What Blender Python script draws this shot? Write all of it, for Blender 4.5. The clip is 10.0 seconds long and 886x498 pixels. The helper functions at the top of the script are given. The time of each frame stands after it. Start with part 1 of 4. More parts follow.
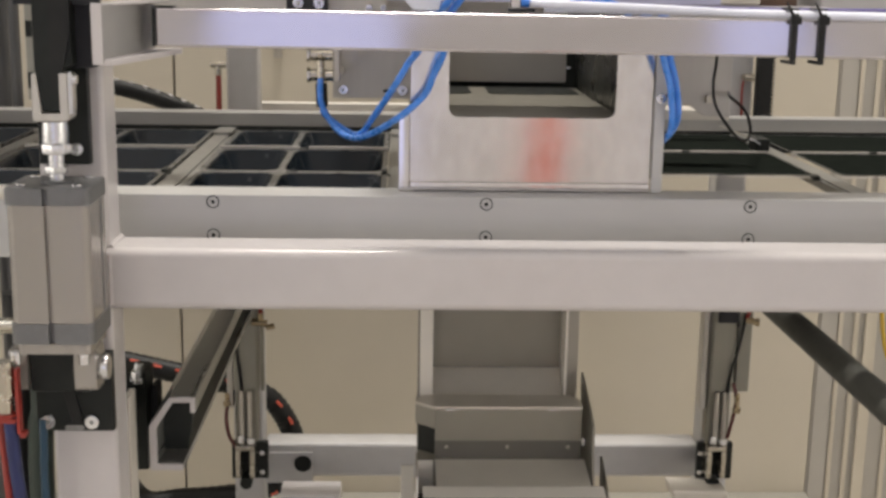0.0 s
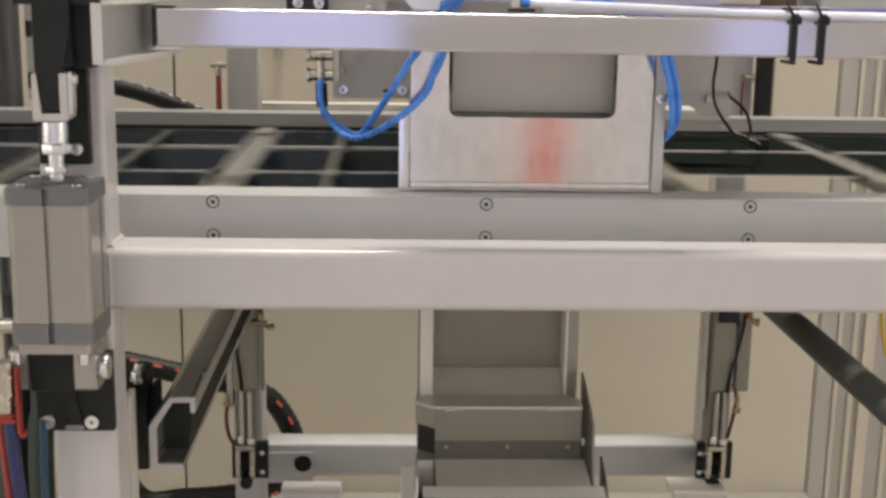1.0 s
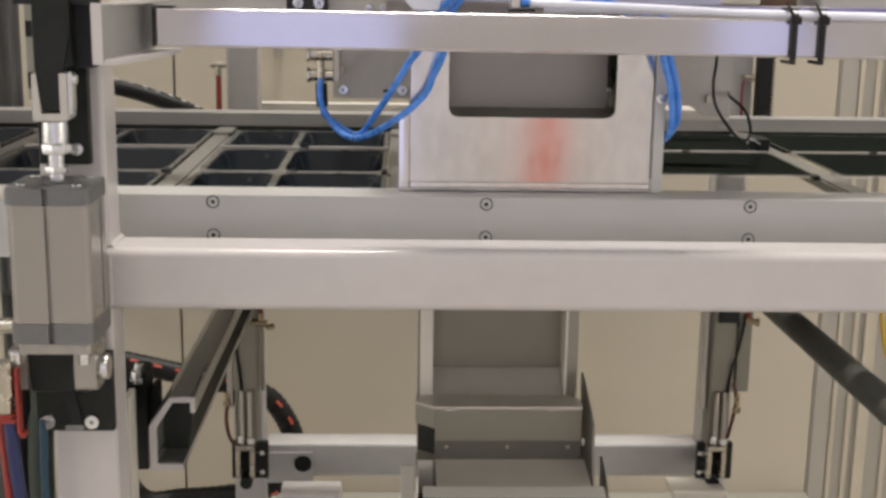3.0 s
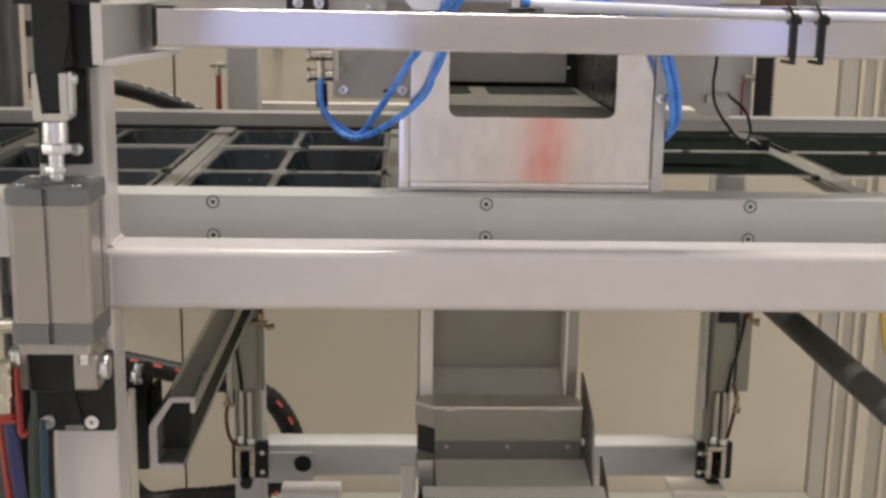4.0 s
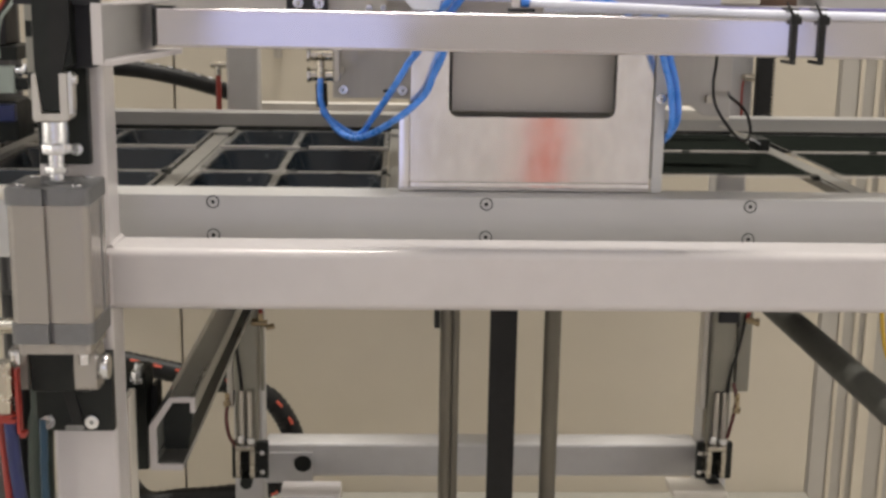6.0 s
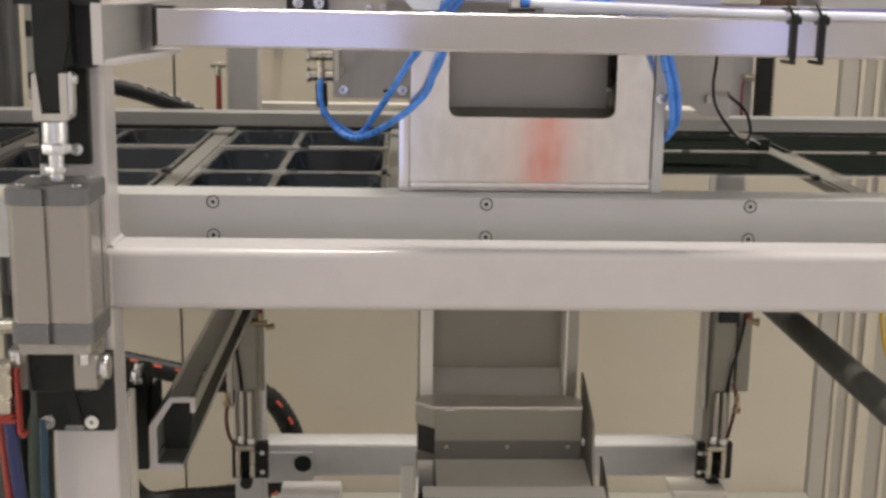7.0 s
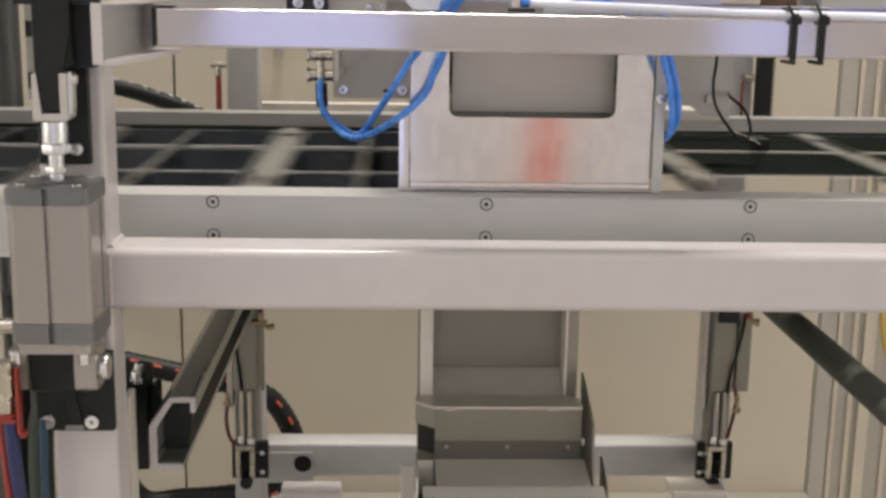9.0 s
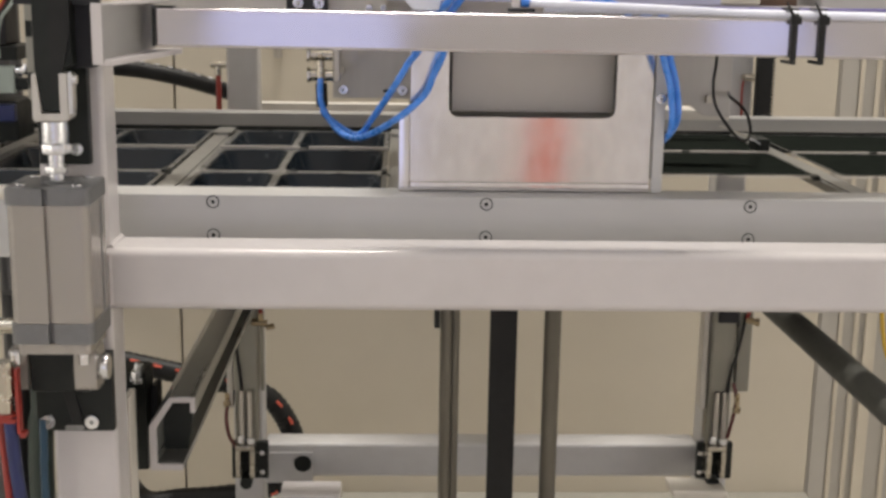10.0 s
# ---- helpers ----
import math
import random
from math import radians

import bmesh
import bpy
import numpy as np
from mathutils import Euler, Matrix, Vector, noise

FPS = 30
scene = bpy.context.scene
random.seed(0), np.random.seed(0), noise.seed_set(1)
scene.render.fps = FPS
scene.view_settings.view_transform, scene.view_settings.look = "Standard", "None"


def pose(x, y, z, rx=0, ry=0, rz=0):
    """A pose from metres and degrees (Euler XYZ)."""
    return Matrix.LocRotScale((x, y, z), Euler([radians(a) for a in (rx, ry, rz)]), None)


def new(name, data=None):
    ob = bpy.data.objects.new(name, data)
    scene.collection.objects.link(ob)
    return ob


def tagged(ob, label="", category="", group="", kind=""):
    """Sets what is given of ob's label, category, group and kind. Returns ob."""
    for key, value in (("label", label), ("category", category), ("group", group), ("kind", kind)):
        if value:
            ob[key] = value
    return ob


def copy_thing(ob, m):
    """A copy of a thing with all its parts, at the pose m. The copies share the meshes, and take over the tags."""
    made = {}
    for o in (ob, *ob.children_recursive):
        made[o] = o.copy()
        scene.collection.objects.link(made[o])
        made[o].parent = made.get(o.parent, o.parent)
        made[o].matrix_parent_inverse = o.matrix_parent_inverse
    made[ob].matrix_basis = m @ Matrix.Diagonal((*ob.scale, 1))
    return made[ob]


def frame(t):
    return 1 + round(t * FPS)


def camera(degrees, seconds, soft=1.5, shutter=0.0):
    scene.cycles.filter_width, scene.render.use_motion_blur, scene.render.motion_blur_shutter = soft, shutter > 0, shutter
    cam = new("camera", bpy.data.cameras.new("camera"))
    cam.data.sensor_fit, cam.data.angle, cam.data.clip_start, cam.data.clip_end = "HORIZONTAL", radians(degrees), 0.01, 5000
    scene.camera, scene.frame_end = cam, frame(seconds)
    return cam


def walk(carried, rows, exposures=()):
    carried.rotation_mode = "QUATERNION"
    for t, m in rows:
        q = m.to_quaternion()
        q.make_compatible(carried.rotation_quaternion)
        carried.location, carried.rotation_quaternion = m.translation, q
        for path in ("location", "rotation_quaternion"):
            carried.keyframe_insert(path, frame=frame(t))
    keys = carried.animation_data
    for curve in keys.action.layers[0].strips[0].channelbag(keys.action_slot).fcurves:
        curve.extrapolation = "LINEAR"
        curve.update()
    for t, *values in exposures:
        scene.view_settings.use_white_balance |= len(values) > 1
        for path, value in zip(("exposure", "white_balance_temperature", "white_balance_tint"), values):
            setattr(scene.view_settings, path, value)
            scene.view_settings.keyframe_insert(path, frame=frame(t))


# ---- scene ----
cam = camera(39.23, 10.0, soft=3.1, shutter=0.5)
STAND = pose(0, 0, 1.10, 77.63, -0.91, -2.05)
walk(cam, [(0, STAND), (10, STAND)], exposures=[(0, -0.16), (10, -0.16)])

# ---- world and lights: a closed hall with ceiling tubes ----
world = bpy.data.worlds.new("hall_air")
scene.world = world
world.use_nodes = True
world.node_tree.nodes["Background"].inputs[0].default_value = (0.9, 0.93, 1.0, 1)
world.node_tree.nodes["Background"].inputs[1].default_value = 0.05


def ceiling_lamp(x, y, sx, sy, watts, colour):
    data = bpy.data.lights.new("tube_light", "AREA")
    data.shape, data.size, data.size_y = "RECTANGLE", sx, sy
    data.energy, data.color = watts, colour
    ob = new("tube_light", data)
    ob.matrix_world = pose(x, y, 4.72)
    return ob


ceiling_lamp(0.2, -1.5, 3.0, 0.5, 26, (1.0, 0.92, 0.86))
ceiling_lamp(0.1, 2.0, 1.5, 0.3, 195, (1.0, 0.94, 0.87))
ceiling_lamp(-1.9, -1.4, 0.5, 3.0, 26, (0.86, 0.92, 1.0))


# ---- materials ----
def mat(name, base, rough=0.5, metal=0.0, var=0.12, scale=60.0, bump=0.0, bscale=300.0, stretch=(1, 1, 1), streak=0.0, spec=0.5, coat=0.0, rv=0.06):
    m = bpy.data.materials.new(name)
    m.use_nodes = True
    nt = m.node_tree
    bs = nt.nodes["Principled BSDF"]
    co = nt.nodes.new("ShaderNodeTexCoord")
    mp = nt.nodes.new("ShaderNodeMapping")
    mp.inputs["Scale"].default_value = stretch
    nt.links.new(co.outputs["Object"], mp.inputs["Vector"])
    big = nt.nodes.new("ShaderNodeTexNoise")
    big.inputs["Scale"].default_value = scale * 0.12
    big.inputs["Detail"].default_value = 4
    nt.links.new(co.outputs["Object"], big.inputs["Vector"])
    fine = nt.nodes.new("ShaderNodeTexNoise")
    fine.inputs["Scale"].default_value = scale
    fine.inputs["Detail"].default_value = 5
    nt.links.new(mp.outputs["Vector"], fine.inputs["Vector"])
    add = nt.nodes.new("ShaderNodeMath")
    add.operation = "ADD"
    nt.links.new(big.outputs["Fac"], add.inputs[0])
    nt.links.new(fine.outputs["Fac"], add.inputs[1])
    ramp = nt.nodes.new("ShaderNodeMapRange")
    ramp.inputs["From Min"].default_value, ramp.inputs["From Max"].default_value = 0.65, 1.35
    ramp.inputs["To Min"].default_value, ramp.inputs["To Max"].default_value = 1 - var, 1 + var
    nt.links.new(add.outputs[0], ramp.inputs["Value"])
    mul = nt.nodes.new("ShaderNodeVectorMath")
    mul.operation = "SCALE"
    mul.inputs[0].default_value = base
    nt.links.new(ramp.outputs[0], mul.inputs["Scale"])
    nt.links.new(mul.outputs[0], bs.inputs["Base Color"])
    rr = nt.nodes.new("ShaderNodeMapRange")
    rr.inputs["From Min"].default_value, rr.inputs["From Max"].default_value = 0.3, 0.7
    rr.inputs["To Min"].default_value, rr.inputs["To Max"].default_value = max(rough - rv, 0.03), min(rough + rv + streak, 1)
    nt.links.new(fine.outputs["Fac"], rr.inputs["Value"])
    nt.links.new(rr.outputs[0], bs.inputs["Roughness"])
    bs.inputs["Metallic"].default_value = metal
    bs.inputs["Specular IOR Level"].default_value = spec
    bs.inputs["Coat Weight"].default_value = coat
    if bump:
        tex = nt.nodes.new("ShaderNodeTexNoise")
        tex.inputs["Scale"].default_value = bscale
        tex.inputs["Detail"].default_value = 3
        nt.links.new(mp.outputs["Vector"], tex.inputs["Vector"])
        bp = nt.nodes.new("ShaderNodeBump")
        bp.inputs["Strength"].default_value = bump
        bp.inputs["Distance"].default_value = 0.001
        nt.links.new(tex.outputs["Fac"], bp.inputs["Height"])
        nt.links.new(bp.outputs[0], bs.inputs["Normal"])
    return m


WHITE = mat("white_powder_coat", (0.55, 0.52, 0.51), 0.20, 0, 0.04, 40, 0.12, 500, rv=0.012)
GREY_PAINT = mat("light_grey_paint", (0.50, 0.49, 0.48), 0.45, 0, 0.06, 40, 0.12, 400)
RAIL = mat("anodised_rail", (0.52, 0.515, 0.50), 0.42, 0.35, 0.06, 70, 0.06, 600, (0.05, 1, 1))
BRUSHED = mat("brushed_aluminium", (0.75, 0.72, 0.71), 0.11, 0.85, 0.10, 90, 0, 0, (1, 1, 0.5), rv=0.02)
BEAM_ALU = mat("satin_aluminium_tube", (0.54, 0.51, 0.52), 0.10, 0.85, 0.06, 30, 0, 0, (0.3, 1, 1), rv=0.03)
STEEL = mat("dull_stainless", (0.50, 0.47, 0.42), 0.42, 0.9, 0.08, 120, 0.08, 600, (1, 1, 0.05))
STEEL_DARK = mat("dark_stainless", (0.25, 0.24, 0.205), 0.42, 0.8, 0.10, 90, 0.08, 500, (1, 1, 0.06))
ANODISED = mat("anodised_cylinder_body", (0.37, 0.345, 0.315), 0.24, 0.6, 0.02, 60, 0, 0, (1, 1, 0.1), rv=0.02)
CAP = mat("cast_end_cap", (0.17, 0.17, 0.17), 0.45, 0.4, 0.12, 120, 0.2, 500)
ZINC = mat("zinc_plated_steel", (0.72, 0.72, 0.72), 0.22, 1.0, 0.10, 200, 0.05, 500)
NICKEL = mat("nickel_plated_brass", (0.52, 0.48, 0.40), 0.24, 1.0, 0.10, 200)
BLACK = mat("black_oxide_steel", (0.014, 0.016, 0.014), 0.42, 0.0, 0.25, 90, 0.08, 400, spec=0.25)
RUBBER = mat("black_rubber", (0.016, 0.016, 0.015), 0.5, 0, 0.25, 90, 0.10, 300, spec=0.25)
TRAY = mat("black_tray_plastic", (0.011, 0.016, 0.022), 0.22, 0, 0.15, 40, spec=0.45)
CARRIER = mat("carrier_steel", (0.27, 0.265, 0.245), 0.38, 0.6, 0.10, 90, 0.1, 400)
CREAM = mat("cream_panel_paint", (0.56, 0.507, 0.405), 0.55, 0, 0.03, 12, 0.05, 400)
CREAM_TRIM = mat("cream_trim_paint", (0.66, 0.62, 0.55), 0.5, 0, 0.03, 12, 0.05, 400)
BLUE = mat("blue_polyurethane", (0.06, 0.25, 0.78), 0.28, 0, 0.08, 90, 0, 0, coat=0.3)
NAVY = mat("dark_blue_hose", (0.012, 0.02, 0.09), 0.35, 0, 0.15, 90)
TEAL = mat("teal_hose", (0.012, 0.05, 0.09), 0.35, 0, 0.15, 90)
RED = mat("red_plastic", (0.27, 0.03, 0.02), 0.4, 0, 0.12, 90)
YELLOW = mat("yellow_hose", (0.65, 0.42, 0.04), 0.4, 0, 0.12, 90)
CLEARTUBE = mat("milky_tube", (0.78, 0.80, 0.88), 0.22, 0, 0.05, 60, coat=0.4)
COLUMN = mat("dull_column_steel", (0.15, 0.15, 0.148), 0.45, 0.5, 0.12, 60, 0.05, 400, (1, 1, 0.05))
ROD = mat("dull_guide_rod", (0.15, 0.138, 0.112), 0.38, 0.7, 0.12, 90, 0.05, 500, (1, 1, 0.05))
PUSH = mat("bare_pusher_sheet", (0.50, 0.468, 0.41), 0.36, 0.2, 0.05, 30, 0.05, 500)
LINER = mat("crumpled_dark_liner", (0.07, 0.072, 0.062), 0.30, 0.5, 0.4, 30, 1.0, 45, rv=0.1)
DARKGAP = mat("seal_strip", (0.03, 0.03, 0.03), 0.7, 0, 0.2, 60)
CONCRETE = mat("sealed_concrete", (0.55, 0.525, 0.48), 0.5, 0, 0.15, 8, 0.3, 80)
STEEL_LIGHT = mat("pale_steel", (0.52, 0.495, 0.455), 0.40, 0.35, 0.07, 120, 0.06, 500, (1, 1, 0.05))
GRAPHITE = mat("graphite_paint", (0.026, 0.026, 0.029), 0.5, 0, 0.15, 90, 0.1, 400, spec=0.2)
BLACK2 = mat("mid_grey_steel", (0.25, 0.25, 0.24), 0.4, 0.7, 0.2, 150)
GREENISH = mat("dark_green_hose", (0.014, 0.026, 0.018), 0.35, 0, 0.2, 60)
PALE_GREEN = mat("pale_green_grey", (0.35, 0.40, 0.35), 0.45, 0.1, 0.1, 60)
PALE_BLUE = mat("lavender_sheet", (0.50, 0.50, 0.68), 0.35, 0, 0.08, 30)
SHADE_VIOLET = mat("violet_shade", (0.12, 0.10, 0.26), 0.4, 0, 0.1, 60)
RUST = mat("brown_block", (0.16, 0.09, 0.06), 0.5, 0, 0.2, 60)
BRASS = mat("brass_valve", (0.33, 0.26, 0.16), 0.3, 0.9, 0.15, 120)
MAROON = mat("dark_red_tube", (0.10, 0.02, 0.02), 0.35, 0, 0.15, 60)
ORANGE = mat("red_orange_mark", (0.70, 0.12, 0.07), 0.45, 0, 0.1, 60)
CHANNEL = mat("dull_channel_steel", (0.24, 0.245, 0.23), 0.30, 0.6, 0.1, 80, 0.08, 400, (1, 0.05, 1))
RUBBER_GREY = mat("dusty_rubber", (0.046, 0.046, 0.038), 0.7, 0, 0.06, 90)
FILM = mat("black_sealing_film", (0.011, 0.013, 0.011), 0.85, 0, 0.2, 40, spec=0.0)
RAIL_BACK = mat("dull_grey_rail", (0.33, 0.322, 0.305), 0.45, 0.2, 0.08, 60, 0.06, 500, (0.05, 1, 1))
TRIM_GREY = mat("warm_grey_trim", (0.42, 0.395, 0.345), 0.5, 0, 0.04, 20)
# Lift sheet tones: lit tops and shaded faces are put into the colour.
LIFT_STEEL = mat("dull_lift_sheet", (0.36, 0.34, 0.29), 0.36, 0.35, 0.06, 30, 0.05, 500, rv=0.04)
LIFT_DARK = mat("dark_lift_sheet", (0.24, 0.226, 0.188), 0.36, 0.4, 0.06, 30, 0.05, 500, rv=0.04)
LIFT_LIT = mat("lit_lift_sheet", (0.70, 0.66, 0.58), 0.32, 0.25, 0.06, 30, 0.05, 500, rv=0.04)
# Darkest copy of the lift sheet, holding the lower strip's shade.
LIFT_SHADED = mat("shaded_lift_sheet", (0.13, 0.125, 0.105), 0.40, 0.4, 0.12, 30, 0.05, 500, rv=0.04)
PALE = mat("pale_and_lit_sheet", (0.80, 0.76, 0.68), 0.5, 0, 0.04, 30)
PLINTH = mat("grey_base_paint", (0.30, 0.29, 0.25), 0.5, 0, 0.06, 30)
# Rim grey holds the wall's grazing reflection on the black plastic.
RIM = mat("tray_rim_sheen", (0.085, 0.085, 0.080), 0.30, 0, 0.15, 60, spec=0.5)
def glow(name, colour, strength):
    m = bpy.data.materials.new(name)
    m.use_nodes = True
    bs = m.node_tree.nodes["Principled BSDF"]
    bs.inputs["Base Color"].default_value = (0.1, 0.1, 0.1, 1)
    bs.inputs["Emission Color"].default_value = (*colour, 1)
    bs.inputs["Emission Strength"].default_value = strength
    return m


DAYLIGHT = glow("daylight_outside", (0.64, 0.67, 1.0), 1.5)
# Added fill glow from the sides; no such source is seen.
SIDE_FILL = glow("side_fill_glow", (1.0, 0.935, 0.865), 2.6)
HALL = mat("hall_plaster", (0.62, 0.61, 0.60), 0.8, 0, 0.05, 5, 0.2, 60)


# ---- helpers ----
ORIGIN = {}


def thing(name, loc, label, category, group="", kind=""):
    ob = new(name)
    ob.empty_display_size = 0.02
    ob.location = loc
    ORIGIN[ob.name] = Vector(loc)
    return tagged(ob, label, category, group, kind)


def mesh_of(name, bm, material, origin):
    bmesh.ops.translate(bm, verts=bm.verts, vec=-origin)
    me = bpy.data.meshes.new(name)
    bm.to_mesh(me)
    bm.free()
    me.materials.append(material)
    me.polygons.foreach_set("use_smooth", [True] * len(me.polygons))
    me.set_sharp_from_angle(angle=radians(34))
    return me


def even(ob):
    """Keeps broad faces flat-shaded beside their rounded edges."""
    m = ob.modifiers.new("weighted", "WEIGHTED_NORMAL")
    m.keep_sharp = True
    return ob


def part(name, bm, material, parent, label=""):
    """Links a bmesh, given in world places, as one mesh under a thing or a part."""
    ob = even(new(name, mesh_of(name, bm, material, ORIGIN[parent.name])))
    ob.parent = parent
    ORIGIN[ob.name] = ORIGIN[parent.name]
    return tagged(ob, label)


def solid(name, bm, material, loc, label, category, group="", kind=""):
    """A thing that is one mesh."""
    ob = even(new(name, mesh_of(name, bm, material, Vector(loc))))
    ob.location = loc
    ORIGIN[ob.name] = Vector(loc)
    return tagged(ob, label, category, group, kind)


def merge(*bms):
    out = bmesh.new()
    for b in bms:
        me = bpy.data.meshes.new("tmp")
        b.to_mesh(me)
        b.free()
        out.from_mesh(me)
        bpy.data.meshes.remove(me)
    return out


def box(x0, x1, y0, y1, z0, z1, bev=0.0015, seg=2):
    bm = bmesh.new()
    bmesh.ops.create_cube(bm, size=1)
    bmesh.ops.scale(bm, verts=bm.verts, vec=(x1 - x0, y1 - y0, z1 - z0))
    bmesh.ops.translate(bm, verts=bm.verts, vec=((x0 + x1) / 2, (y0 + y1) / 2, (z0 + z1) / 2))
    if bev:
        bmesh.ops.bevel(bm, geom=bm.edges[:], offset=bev, segments=seg, affect="EDGES", profile=0.5)
    return bm


def hexa(a, b):
    """A block between two quadrilaterals with their corners in the same order."""
    bm = bmesh.new()
    va, vb = [bm.verts.new(p) for p in a], [bm.verts.new(p) for p in b]
    bm.faces.new(va)
    bm.faces.new(vb[::-1])
    for i in range(4):
        bm.faces.new((va[i], vb[i], vb[(i + 1) % 4], va[(i + 1) % 4]))
    bmesh.ops.recalc_face_normals(bm, faces=bm.faces)
    bmesh.ops.bevel(bm, geom=bm.edges[:], offset=0.0008, segments=2, affect="EDGES", profile=0.5)
    return bm


def rod(p0, p1, r, r1=None, seg=20, bev=0.0):
    p0, p1 = Vector(p0), Vector(p1)
    bm = bmesh.new()
    d = p1 - p0
    bmesh.ops.create_cone(bm, cap_ends=True, segments=seg, radius1=r, radius2=r if r1 is None else r1, depth=d.length)
    if bev:
        rim = [e for e in bm.edges if abs(e.verts[0].co.z - e.verts[1].co.z) < 1e-6]
        bmesh.ops.bevel(bm, geom=rim, offset=bev, segments=2, affect="EDGES", profile=0.5)
    bm.transform(Matrix.Translation((p0 + p1) / 2) @ d.to_track_quat("Z", "Y").to_matrix().to_4x4())
    return bm


def prism(outline, axis, a, b, bev=0.0):
    """A plate: an outline in the other two axes, pushed from a to b along the axis."""
    def at(u, v, w):
        return {"x": (w, u, v), "y": (u, w, v), "z": (u, v, w)}[axis]
    bm = bmesh.new()
    low = [bm.verts.new(at(u, v, a)) for u, v in outline]
    high = [bm.verts.new(at(u, v, b)) for u, v in outline]
    n = len(outline)
    bm.faces.new(low)
    bm.faces.new(high[::-1])
    for i in range(n):
        bm.faces.new((low[i], high[i], high[(i + 1) % n], low[(i + 1) % n]))
    bmesh.ops.recalc_face_normals(bm, faces=bm.faces)
    if bev:
        bmesh.ops.bevel(bm, geom=bm.edges[:], offset=bev, segments=1, affect="EDGES")
    return bm


def rounded(x0, x1, z0, z1, r, n=5):
    out = []
    for cx, cz, a in ((x1 - r, z1 - r, 0), (x0 + r, z1 - r, 90), (x0 + r, z0 + r, 180), (x1 - r, z0 + r, 270)):
        for i in range(n + 1):
            t = radians(a + 90 * i / n)
            out.append((cx + r * math.cos(t), cz + r * math.sin(t)))
    return out


def ringplate(outer, inner, axis, a, b):
    """A plate with one opening; both outlines have the same number of points."""
    def at(u, v, w):
        return {"x": (w, u, v), "y": (u, w, v), "z": (u, v, w)}[axis]
    bm = bmesh.new()
    n = len(outer)
    lo, li = [bm.verts.new(at(*p, a)) for p in outer], [bm.verts.new(at(*p, a)) for p in inner]
    ho, hi = [bm.verts.new(at(*p, b)) for p in outer], [bm.verts.new(at(*p, b)) for p in inner]
    for i in range(n):
        j = (i + 1) % n
        for f in ((lo[i], lo[j], li[j], li[i]), (ho[j], ho[i], hi[i], hi[j]), (lo[j], lo[i], ho[i], ho[j]), (li[i], li[j], hi[j], hi[i])):
            bm.faces.new(f)
    bmesh.ops.recalc_face_normals(bm, faces=bm.faces)
    return bm


def smooth_path(pts, n=8):
    pts = [Vector(p) for p in pts]
    pts = [pts[0] * 2 - pts[1]] + pts + [pts[-1] * 2 - pts[-2]]
    out = []
    for i in range(1, len(pts) - 2):
        a, b, c, d = pts[i - 1:i + 3]
        for k in range(n):
            t = k / n
            out.append(0.5 * (2 * b + (c - a) * t + (2 * a - 5 * b + 4 * c - d) * t * t + (3 * b - a - 3 * c + d) * t ** 3))
    return out + [pts[-2]]


def hose(pts, r, seg=10, n=8, ribs=0.0, every=0.006):
    """A round hose along a smooth path; ribs: the height of its corrugation."""
    path = smooth_path(pts, n)
    if ribs:
        fine = []
        for a, b in zip(path, path[1:]):
            k = max(1, int((b - a).length / (every / 2)))
            fine += [a.lerp(b, i / k) for i in range(k)]
        path = fine + [path[-1]]
    bm = bmesh.new()
    rings, side = [], None
    for i, p in enumerate(path):
        d = (path[min(i + 1, len(path) - 1)] - path[max(i - 1, 0)]).normalized()
        if side is None:
            side = d.orthogonal().normalized()
        side = (side - d * side.dot(d)).normalized()
        other = d.cross(side)
        rad = r + (ribs if i % 2 else 0)
        rings.append([bm.verts.new(p + (side * math.cos(2 * math.pi * k / seg) + other * math.sin(2 * math.pi * k / seg)) * rad) for k in range(seg)])
    for a, b in zip(rings, rings[1:]):
        for k in range(seg):
            bm.faces.new((a[k], a[(k + 1) % seg], b[(k + 1) % seg], b[k]))
    bm.faces.new(rings[0][::-1])
    bm.faces.new(rings[-1])
    bmesh.ops.recalc_face_normals(bm, faces=bm.faces)
    return bm


def socket_bolt(x, y, z, r, out=0.006):
    """A socket head whose axis points to -y, standing on the plane y."""
    head = rod((x, y, z), (x, y - out, z), r, seg=18, bev=r * 0.12)
    hole = rod((x, y - out - 0.0002, z), (x, y - out + 0.001, z), r * 0.34, seg=6)
    return head, hole


def bolt(x, y, z, r, parent, out=0.006, material=None):
    head, hole = socket_bolt(x, y, z, r, out)
    b = part("bolt", head, material or ZINC, parent, "zinc-plated socket head bolt")
    part("socket", hole, BLACK2, b, "dark hexagon socket")
    return b


